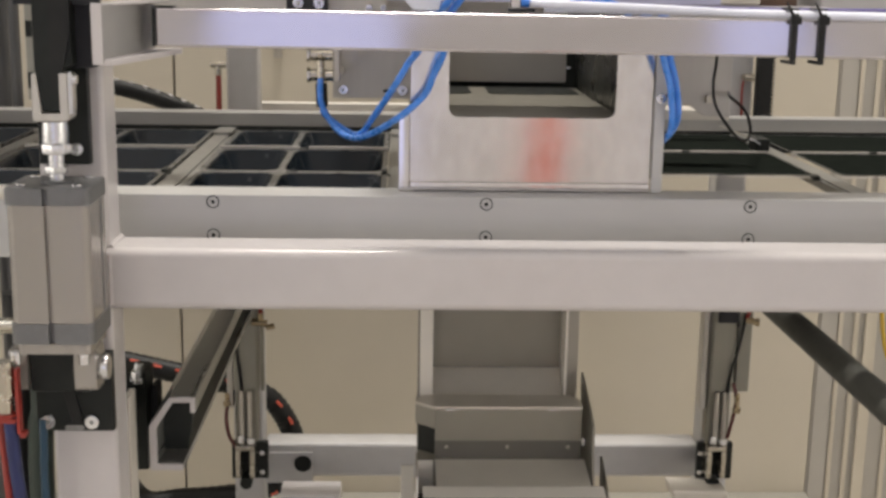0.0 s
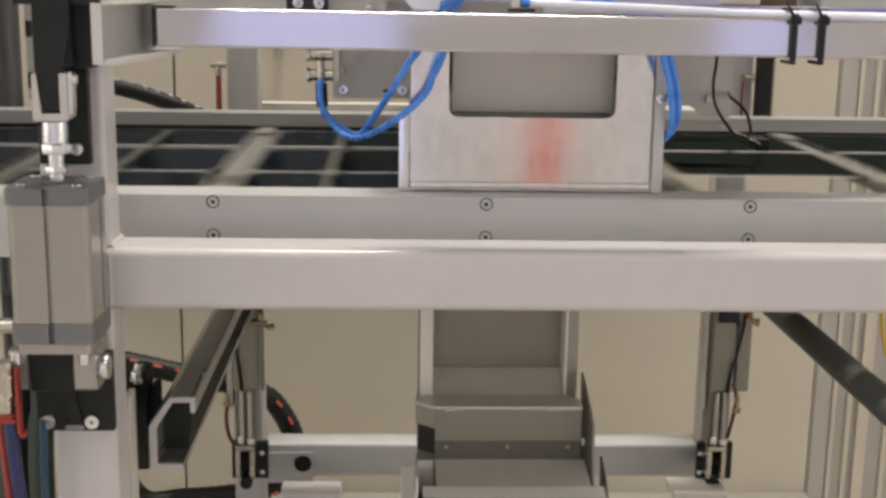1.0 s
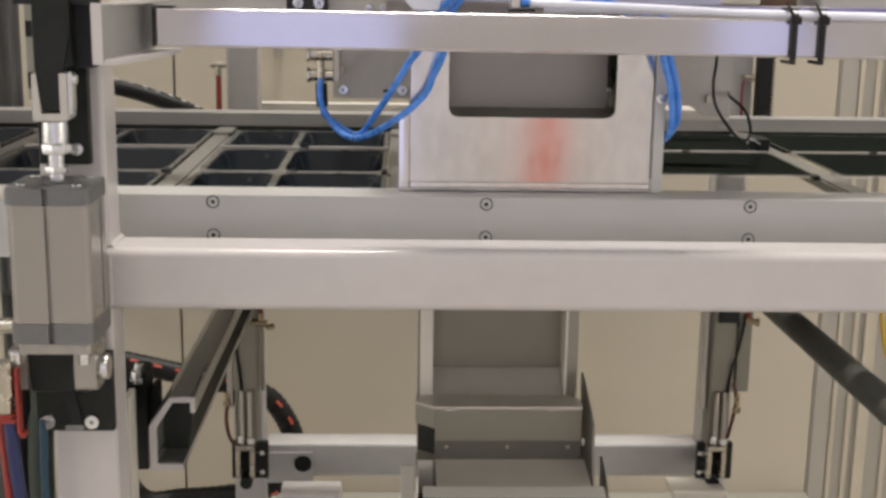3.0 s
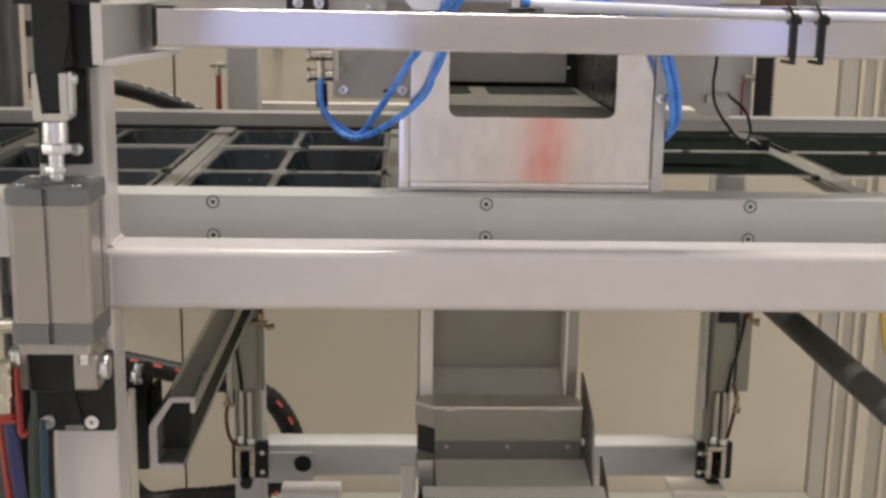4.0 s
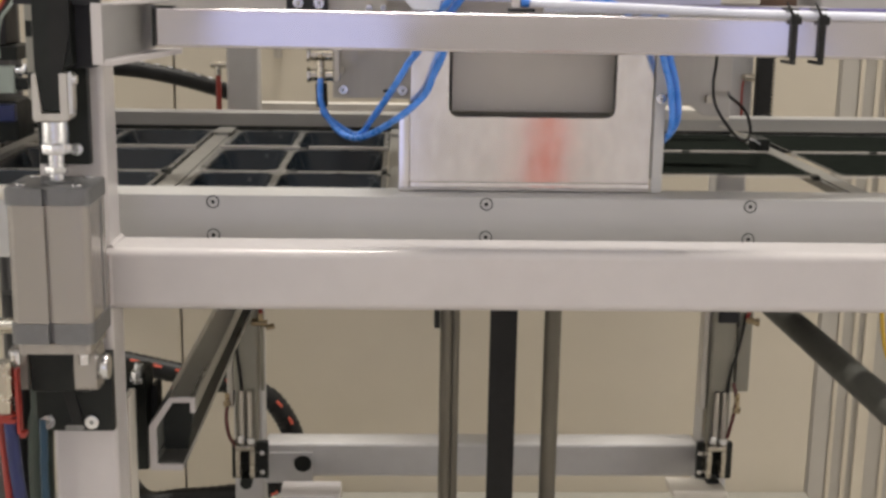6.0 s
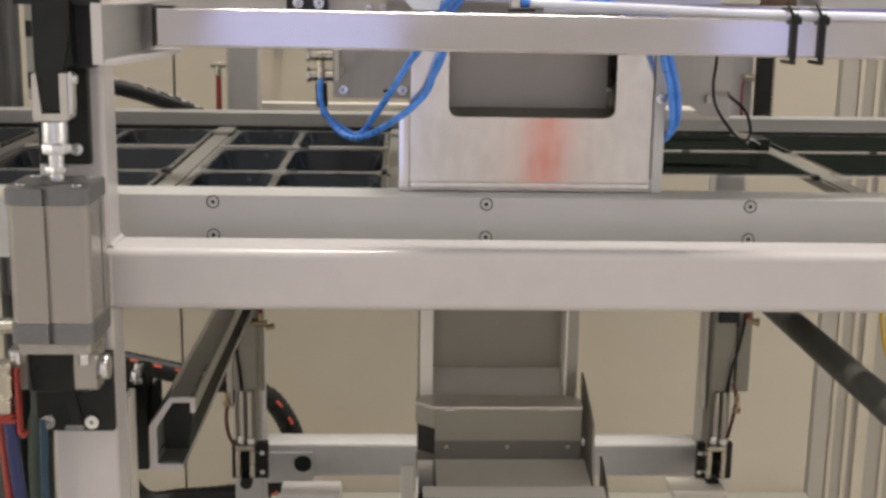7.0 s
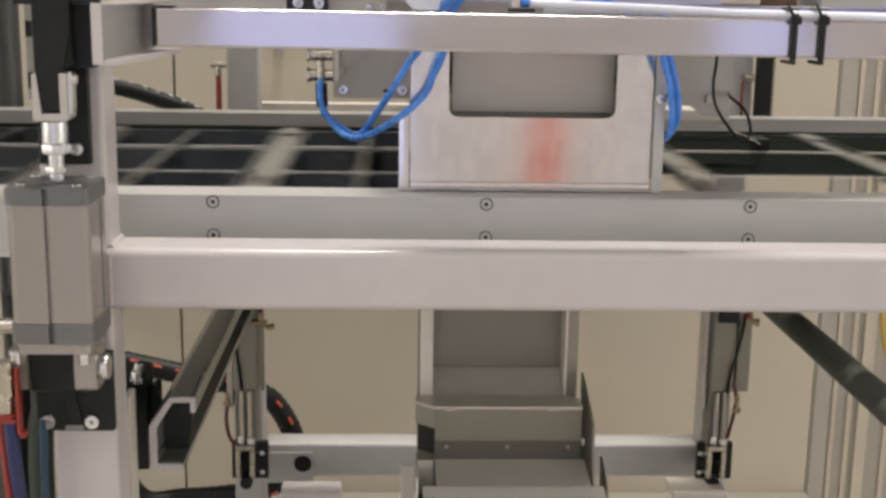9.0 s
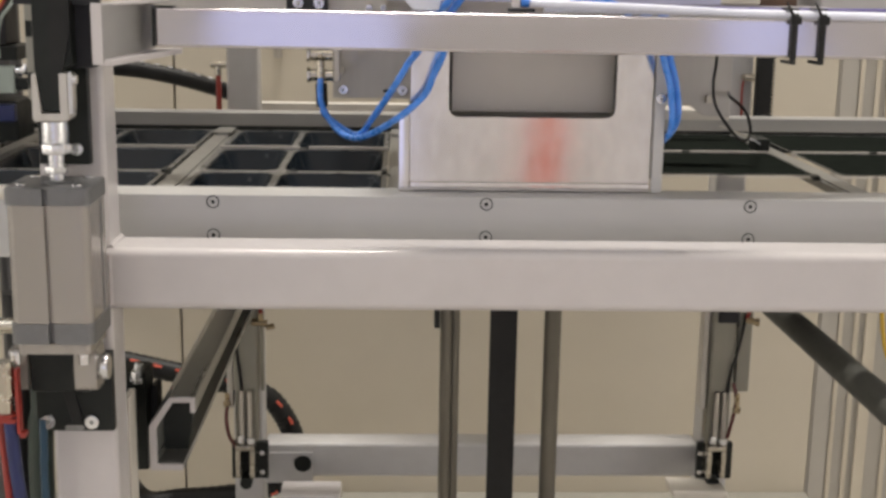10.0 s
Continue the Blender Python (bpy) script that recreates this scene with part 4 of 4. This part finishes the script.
def toothed_rack():
    r = thing("toothed_rack", (0.566, 1.90, 0.899), "black toothed rack standing behind the conveyor", "rack")
    part("bar", box(0.553, 0.5755, 1.895, 1.915, 0.895, 1.35, 0.001), RUBBER, r)
    for i in range(34):
        z = 0.897 + i * 0.0062
        part("tooth", box(0.5757, 0.5785, 1.896, 1.914, z, z + 0.0034, 0), RUBBER, r)
    k = thing("knob", (0.545, 1.93, 0.955), "small bright knob on a red cable at the leg", "knob")
    part("cap", merge(rod((0.5385, 1.912, 0.9555), (0.5385, 1.9245, 0.9555), 0.005, seg=14, bev=0.001), rod((0.534, 1.905, 0.9565), (0.5495, 1.905, 0.9545), 0.0055, seg=14, bev=0.001)), NICKEL, k)
    part("lead", hose(((0.536, 1.915, 0.950), (0.5345, 1.915, 0.93), (0.536, 1.915, 0.90), (0.536, 1.915, 0.86)), 0.0018, 8), RED, k, "thin red lead")


def above_beam():
    u = thing("upper_plate", (-0.1, 1.40, 1.06), "grey steel machine plate with bolts above the beam", "plate")
    part("plate", box(-0.300, -0.012, 1.402, 1.410, 1.045, 1.30, 0.001), STEEL_LIGHT, u)
    part("block", box(-0.121, -0.076, 1.388, 1.4018, 1.0585, 1.12, 0.001), GRAPHITE, u, "dark bolted block")
    for x in (-0.108, -0.0855):
        bolt(x, 1.3878, 1.0695, 0.006, u, 0.004)
    for x in (-0.031, -0.003 - 0.012):
        bolt(x, 1.4018, 1.0645, 0.0036, u, 0.004)
    part("hanger", box(-0.300, -0.28, 1.4105, 1.93, 1.10, 1.16, 0.002), STEEL, u)
    s = thing("clear_sheet", (0.02, 1.13, 1.07), "pale translucent plastic sheet above the beam", "plastic sheet")
    part("sheet", prism([(0.004, 1.082), (0.014, 1.0705), (0.037, 1.0705), (0.045, 1.12), (0.0, 1.12)], "y", 1.128, 1.130), CLEARTUBE, s)
    part("sheet_back", box(-0.01, 0.30, 1.165, 1.167, 1.078, 1.25, 0.0005), PALE_BLUE, s, "pale lavender cover sheet")
    b = thing("tube_clamp", (0.108, 1.115, 1.0705), "white tube clamp with a blue fitting on the beam", "clamp")
    part("foot", box(0.098, 0.121, 1.105, 1.122, 1.0705, 1.0735, 0.0005), GRAPHITE, b)
    part("body", box(0.100, 0.108, 1.107, 1.120, 1.0737, 1.095, 0.001), WHITE, b)
    part("collar", rod((0.1085, 1.113, 1.079), (0.1165, 1.113, 1.0785), 0.0042, seg=16, bev=0.0008), BLUE, b, "blue release collar")
    for pts, r, lab in ((((0.117, 1.110, 1.0785), (0.223, 1.108, 1.0755), (0.300, 1.106, 1.0725), (0.352, 1.100, 1.0715), (0.45, 1.094, 1.0700), (0.62, 1.094, 1.0695)), 0.0036, "milky white tube lying along the beam"),
                        (((0.13, 1.120, 1.0735), (0.25, 1.112, 1.0730), (0.352, 1.1045, 1.0725), (0.45, 1.103, 1.0715), (0.62, 1.103, 1.0700)), 0.0034, "milky tube lying along the beam")):
        solid("clear_tube", hose(pts, r, 12, 10), CLEARTUBE, pts[0], lab, "tube", "tubes on the beam")
    # violet strand stands in for a purplish shadow beside the tubes
    solid("shadow_strand", hose(((0.20, 1.128, 1.0755), (0.30, 1.124, 1.0745), (0.38, 1.122, 1.0745), (0.62, 1.122, 1.0765)), 0.0032, 10, 8), SHADE_VIOLET, (0.2, 1.128, 1.0755), "dark violet strand standing in for the shadow along the tubes", "cable")
    k = thing("drive_unit", (0.5, 1.30, 1.06), "grey cast drive unit behind the beam", "drive unit")
    part("casing", box(0.433, 0.62, 1.285, 1.40, 1.0625, 1.25, 0.004, 3), GREY_PAINT, k)
    part("plinth", box(0.415, 0.62, 1.278, 1.41, 1.056, 1.0622, 0.001), GRAPHITE, k, "dark mounting plate")
    k = thing("drive_unit", (0.33, 1.26, 1.07), "pale drive cover behind the beam", "drive unit")
    part("casing", box(0.268, 0.362, 1.25, 1.33, 1.0765, 1.25, 0.003, 3), CREAM_TRIM, k)
    part("spacer", box(0.366, 0.412, 1.29, 1.36, 1.0755, 1.25, 0.002), RUST, k, "brown spacer block")
    part("base", box(0.264, 0.43, 1.245, 1.42, 1.069, 1.0760, 0.001), GREY_PAINT, k)


# ---- under the conveyor ----
def depth_channel():
    c = thing("side_channel", (-0.24, 1.5, 0.595), "folded steel channel reaching back under the conveyor", "channel")
    prof = [(-0.2525, 0.594), (-0.2525, 0.6425), (-0.2305, 0.6735), (-0.2045, 0.6735), (-0.2045, 0.657), (-0.2095, 0.657), (-0.2095, 0.668), (-0.2275, 0.668), (-0.2450, 0.640), (-0.2450, 0.6005), (-0.2180, 0.6005), (-0.2180, 0.594)]
    part("profile", prism(prof, "y", 1.226, 1.9245, 0.0006), CHANNEL, c)
    part("end_frame", prism([(u, v) for u, v in prof], "y", 1.2215, 1.2255, 0.0005), WHITE, c, "pale cut end")
    # a black plate across the profile makes the channel's inside dark
    part("infill", prism([(-0.2448, 0.602), (-0.2195, 0.602), (-0.2110, 0.655), (-0.2285, 0.6665), (-0.2448, 0.640)], "y", 1.262, 1.266), BLACK, c, "dark stiffener inside")


def black_tube():
    t = thing("rubber_roller", (0.458, 1.48, 0.714), "long black rubber-covered tube under the conveyor", "tube")
    part("sleeve", rod((0.4585, 1.04, 0.716), (0.4585, 1.92, 0.716), 0.0148, seg=32, bev=0.002), RUBBER_GREY, t)
    part("journal", rod((0.458, 1.92, 0.714), (0.458, 1.99, 0.714), 0.010, seg=18), STEEL, t)
    part("hanger", box(0.450, 0.506, 1.926, 1.975, 0.70, 0.73, 0.001), STEEL, t)


def side_actuator():
    a = thing("side_actuator", (-0.28, 1.30, 0.56), "black actuator block with a bright fitting behind the post", "actuator")
    part("body", box(-0.2905, -0.2700, 1.30, 1.34, 0.562, 0.6315, 0.002), BLACK, a)
    part("head", box(-0.299, -0.2685, 1.292, 1.335, 0.632, 0.677, 0.002), BLACK, a)
    part("side_block", box(-0.2680, -0.2600, 1.31, 1.34, 0.60, 0.655, 0.002), GRAPHITE, a)
    part("fitting", merge(rod((-0.2770, 1.287, 0.667), (-0.2770, 1.287, 0.681), 0.0062, seg=8, bev=0.001), rod((-0.2755, 1.287, 0.681), (-0.2730, 1.287, 0.690), 0.0048, seg=16, bev=0.001), rod((-0.283, 1.286, 0.671), (-0.2705, 1.286, 0.671), 0.005, seg=8, bev=0.0008)), ZINC, a, "bright fitting")
    part("mount", box(-0.303, -0.278, 1.1525, 1.2915, 0.635, 0.660, 0.002), BLACK, a)
    s = solid("edge_strip", box(-0.2725, -0.2665, 1.198, 1.230, 0.0, 0.681, 0.001), CREAM_TRIM, (-0.27, 1.21, 0), "thin pale upright strip behind the post", "strip")


def striped_hose():
    k = 2.06 / 1.6
    pts = [(x * k, 2.06, 1.1 - (1.1 - z) * k) for x, z in ((-0.42, 0.60), (-0.37, 0.594), (-0.323, 0.584), (-0.278, 0.574), (-0.226, 0.563), (-0.173, 0.545), (-0.147, 0.513), (-0.134, 0.473), (-0.146, 0.432), (-0.177, 0.411), (-0.229, 0.401), (-0.291, 0.396), (-0.34, 0.394))]
    pts = [(-0.62, 2.398, 0.47)] + pts + [(-0.50, 2.20, 0.185), (-0.52, 2.398, 0.18)]
    h = thing("striped_hose", (-0.2, 2.06, 0.2), "black corrugated hose with red dashes, looped behind the cross tube", "hose")
    part("hose", hose(pts, 0.0175, 14, 10, 0.0018, 0.009), RUBBER, h)
    path = smooth_path(pts, 20)
    for i in range(48, len(path) - 26, 13):
        a, b = path[i], path[i + 5]
        d = (b - a).normalized()
        n = Vector((-d.z, 0, d.x))
        shift = n * 0.010 + Vector((0, -0.0158, 0))
        part("dash", rod(a + shift, b + shift, 0.0024, seg=8), ORANGE, h, "red-orange dash")


def stop_cylinder(x, wide):
    """A slim upright air cylinder with rod, fork and black foot bracket, x at its axis."""
    c = thing("stop_cylinder", (x, 1.85, 0.32), "slim steel air cylinder with a fork on a black bracket", "air cylinder", "stop cylinders under the conveyor")
    part("barrel", merge(prism(rounded(x - 0.020, x + 0.021, 1.835, 1.875, 0.006, 4), "z", 0.472, 0.755)), STEEL_DARK, c, "grey steel barrel")
    part("barrel_rail", box(x - 0.030, x - 0.0205, 1.845, 1.872, 0.44, 0.755, 0.002), STEEL_LIGHT, c, "pale profile edge")
    part("tie_rod", rod((x + 0.026, 1.842, 0.47), (x + 0.026, 1.842, 0.755), 0.003, seg=10), STEEL_DARK, c)
    part("lower_body", prism(rounded(x - 0.018, x + 0.018, 1.842, 1.872, 0.004, 3), "z", 0.386, 0.4718), STEEL_DARK, c, "dark lower body")
    for dx in (-0.006, 0.006):
        part("piston_rod", rod((x + dx, 1.832, 0.385), (x + dx, 1.832, 0.472), 0.0040, seg=14), STEEL, c, "steel rod")
    part("bracket", box(x - 0.026, x + 0.031, 1.856, 1.868, 0.318, 0.3790, 0.0015), BLACK, c, "black foot bracket")
    part("bracket_arm", box(x - 0.010, x + 0.015, 1.8685, 1.9235, 0.322, 0.350, 0.0015), BLACK, c)
    part("fork", merge(box(x - 0.017, x - 0.009, 1.826, 1.855, 0.330, 0.3755, 0.002), box(x + 0.005, x + 0.013, 1.826, 1.855, 0.330, 0.3755, 0.002), box(x - 0.017, x + 0.013, 1.826, 1.855, 0.3755, 0.384, 0.002)), NICKEL, c, "bright fork")
    part("pin", rod((x - 0.002, 1.835, 0.318), (x - 0.002, 1.853, 0.318), 0.010, seg=16, bev=0.001), BLACK, c)
    part("collar", merge(rod((x - 0.008, 1.832, 0.388), (x - 0.008, 1.832, 0.4), 0.006, seg=10, bev=0.001), rod((x + 0.007, 1.832, 0.386), (x + 0.007, 1.832, 0.396), 0.007, seg=10, bev=0.001)), ZINC, c)
    s = 1 if not wide else -1
    for z in (0.362, 0.330):
        part("bolt", rod((x + s * 0.0215, 1.8558, z), (x + s * 0.0215, 1.852, z), 0.0042, seg=14, bev=0.0006), ZINC, c)
    wx = x - 0.012 if not wide else x + 0.018
    part("lead", hose(((wx - 0.008 if not wide else wx + 0.012, 1.828, 0.60), (wx - 0.002 if not wide else wx + 0.004, 1.828, 0.55), (wx + 0.004 if not wide else wx - 0.006, 1.830, 0.50), (wx + 0.008 if not wide else wx - 0.010, 1.832, 0.46)), 0.0024, 8), RUBBER, c, "black sensor lead")
    if wide:
        part("valve_body", box(x + 0.0215, x + 0.043, 1.835, 1.870, 0.472, 0.755, 0.002), STEEL_DARK, c, "grey side body")
        part("cap", box(x - 0.012, x + 0.020, 1.828, 1.8348, 0.585, 0.625, 0.002), GRAPHITE, c)
        pts = ((x + 0.016, 1.825, 0.49), (x + 0.021, 1.82, 0.462), (x + 0.0165, 1.82, 0.43), (x + 0.012, 1.825, 0.40))
        part("speed_valve", merge(rod((x + 0.028, 1.825, 0.592), (x + 0.046, 1.825, 0.588), 0.005, seg=12, bev=0.0008), rod((x + 0.044, 1.825, 0.588), (x + 0.049, 1.825, 0.588), 0.0065, seg=12, bev=0.0008)), BRASS, c, "brass speed valve")
        part("tube", hose(((x + 0.030, 1.825, 0.594), (x + 0.034, 1.825, 0.615), (x + 0.034, 1.83, 0.66)), 0.0032, 8), RED, c, "red tube")
        part("lower_valve", merge(rod((x + 0.017, 1.82, 0.448), (x + 0.027, 1.82, 0.446), 0.0055, seg=12, bev=0.0008), rod((x + 0.022, 1.82, 0.448), (x + 0.022, 1.82, 0.475), 0.004, seg=12, bev=0.0008)), BRASS, c, "brass speed valve")
    else:
        pts = ((x - 0.026, 1.825, 0.462), (x - 0.029, 1.825, 0.43), (x - 0.026, 1.83, 0.40), (x - 0.018, 1.84, 0.378))
        part("speed_valve", merge(rod((x + 0.012, 1.825, 0.584), (x + 0.036, 1.825, 0.582), 0.0055, seg=12, bev=0.0008), rod((x + 0.034, 1.825, 0.575), (x + 0.0465, 1.825, 0.578), 0.0042, seg=12, bev=0.0008), rod((x + 0.026, 1.825, 0.582), (x + 0.026, 1.825, 0.598), 0.0045, seg=12, bev=0.0008)), BRASS, c, "brass speed valve")
        part("tube", hose(((x + 0.026, 1.825, 0.598), (x + 0.026, 1.825, 0.62), (x + 0.024, 1.83, 0.68)), 0.0032, 8), RED, c, "red tube")
        part("lower_valve", merge(rod((x - 0.032, 1.825, 0.452), (x - 0.022, 1.825, 0.455), 0.005, seg=12, bev=0.0008), rod((x - 0.027, 1.825, 0.452), (x - 0.027, 1.825, 0.47), 0.0038, seg=12, bev=0.0008)), BRASS, c, "brass speed valve")
    part("lower_tube", hose(pts, 0.003, 8), MAROON, c, "dark red tube")


def pedestals():
    solid("pedestal", box(-0.176, -0.082, 1.80, 1.86, 0.0, 0.3125, 0.003), WHITE, (-0.13, 1.83, 0), "pale painted pedestal below the cross tube", "pedestal")
    solid("pedestal", prism([(0.436, 0.320), (0.524, 0.318), (0.524, 0.0), (0.455, 0.0), (0.455, 0.285), (0.438, 0.306)], "y", 1.80, 1.86, 0.002), CREAM_TRIM, (0.48, 1.83, 0), "pale bent-edge pedestal below the bracket", "pedestal")
    pts = ((0.612, 1.5, 0.80), (0.615, 1.5, 0.72), (0.620, 1.5, 0.67), (0.632, 1.5, 0.63), (0.66, 1.5, 0.6), (0.70, 1.5, 0.0))
    solid("air_hose", hose(pts, 0.003, 8), YELLOW, pts[-1], "thin yellow air hose hanging beside the tube", "air hose")


def streak_post():
    # unseen post, added so the housing reflects an orange streak
    solid("streak_post", merge(rod((0.345, -0.75, 0.0), (0.400, -0.75, 0.765), 0.022, 0.046, seg=28), rod((0.345, -0.75, 0.0), (0.345, -0.75, 0.012), 0.10, seg=28, bev=0.002)), ORANGE, (0.345, -0.75, 0), "unseen leaning orange post added for the streak reflected in the housing", "guard post")


post_cylinder()
rod_fork()
lift_arm()
guide_plate()
pivot_bracket()
hose_group()
guide_columns()
HEAD = gripper_head()
shade_beam()
CHAIN = cable_chain()
red_rod()
wall_button()
side_plates()
manifold()
blue_tubes()
thin_wire()
toothed_rack()
above_beam()
depth_channel()
black_tube()
side_actuator()
striped_hose()
stop_cylinder(-0.229, False)
stop_cylinder(0.511, True)
pedestals()
streak_post()


hall()
back_panels()
side_cabinet()
machine_frame()
top_beam()
conveyor()
housing()
PUSHER = pusher()
SLIDE = slide_plate()
LIFT = lift()
lift_guides()

FIRST = -0.242
BARS = [carrier_bar(FIRST + PITCH * i) for i in range(-4, 6)]
ROWS_Y = (1.3125, 1.5025, 1.697)
TRAYS = []
MODEL = tray(0, 1.5, 0.8795)
for i in range(-5, 5):
    x = FIRST + PITCH * (i + 0.5)
    for k, y in enumerate(ROWS_Y):
        if i > 0:
            continue
        t = MODEL if not TRAYS else copy_thing(MODEL, pose(x, y, 0.8795))
        ORIGIN[t.name] = Vector((x, y, 0.8795))
        TRAYS.append((t, i))

LIDS = []
LID_MODEL = film_lid(FIRST + PITCH * 1.5, ROWS_Y[1], 0.8807)
for i in range(-2, 5):
    for k in (1, 2):
        x = FIRST + PITCH * (i + 0.5)
        lid = LID_MODEL if (i, k) == (-2, 1) else copy_thing(LID_MODEL, pose(x, ROWS_Y[k], 0.8807))
        LIDS.append((lid, i, Vector((x, ROWS_Y[k], 0.8807))))


def motions():
    step = ((0, 0.0), (0.84, 0.0), (0.9, 0.06), (1.0, 0.23), (1.1, 0.72), (1.2, 0.97), (1.28, 1.0))
    rows = []
    for k in range(3):
        early = 0.022 if k else 0.0
        rows += [(t + 4 * k - (early if t else 0), (v + k) * PITCH) for t, v in step]
    rows.append((10.0, 3 * PITCH))
    for ob in BARS:
        o = ORIGIN[ob.name]
        walk(ob, [(t, pose(o.x + s, o.y, o.z)) for t, s in rows])
    # film lids wait stacked in the station until their tray comes, then ride on it
    station = FIRST + PITCH * 1.5
    for lid, i, o in LIDS:
        out = []
        for t, s in rows:
            x = o.x + s
            out.append((t, pose(max(x, station), o.y, o.z + (0.0 if x > station - 0.02 else 0.02 + 0.005 * -i))))
        walk(lid, out)
    # once inside the station the trays sink out of the carrier and nest in one another
    inside = FIRST + PITCH * 1.5
    for ob, i in TRAYS:
        o = ORIGIN[ob.name]
        out = []
        for t, s in rows:
            x = o.x + s
            drop = 0.075 + 0.010 * i if x > inside - 0.02 else 0.0
            out.append((t, pose(min(x, inside), o.y, o.z - drop)))
        walk(ob, out)
    rise = ((0, 0), (1.3, 0), (1.35, 6), (1.4, 32), (1.5, 163), (1.6, 212), (1.7, 394), (1.8, 506), (1.9, 612), (2.0, 705), (2.1, 735), (2.2, 700), (2.3, 602), (2.4, 500),
            (2.5, 336), (2.6, 225), (2.7, 150), (2.8, 36), (2.9, 6), (3.0, 0))
    o = ORIGIN[LIFT.name]
    walk(LIFT, [(t, pose(o.x, o.y, o.z + v * 0.00061)) for t, v in cycle(rise)])
    push = ((0, 1.64), (0.05, 1.635), (0.2, 1.56), (0.4, 1.375), (0.5, 1.31), (0.6, 1.268), (2.2, 1.268), (2.4, 1.285), (2.8, 1.285), (2.9, 1.292), (3.0, 1.315), (3.1, 1.40), (3.2, 1.46),
            (3.3, 1.52), (3.4, 1.565), (3.5, 1.60), (3.6, 1.625), (3.8, 1.64))
    o = ORIGIN[PUSHER.name]
    walk(PUSHER, [(t, pose(o.x, v, o.z)) for t, v in cycle(push)])
    drop = ((0, 330), (1.3, 330), (1.4, 240), (1.5, 130), (1.6, 105), (1.7, 17), (1.8, 0), (2.5, 0), (2.6, 10), (2.7, 79), (2.8, 130), (2.9, 260), (3.0, 330))
    o = ORIGIN[HEAD.name]
    walk(HEAD, [(t, pose(o.x, o.y, o.z + v * 0.00068)) for t, v in cycle(drop)])
    dip = ((0, 1), (1.35, 1), (1.4, 0.8), (1.5, 0.35), (1.6, 0.22), (1.7, 0.08), (1.8, 0), (2.5, 0), (2.6, 0.06), (2.7, 0.38), (2.8, 0.8), (2.9, 1))
    o = ORIGIN[CHAIN.name]
    walk(CHAIN, [(t, pose(o.x, o.y, o.z - 0.030 * v, 0, 8.6 * v, 0)) for t, v in cycle(dip)])
    slide = ((0, 0.0), (1.0, 0.0), (1.35, 0.36), (2.75, 0.36), (2.95, 0.02), (3.1, 0.0))
    o = ORIGIN[SLIDE.name]
    walk(SLIDE, [(t, pose(o.x, o.y + v, o.z)) for t, v in cycle(slide)])


motions()
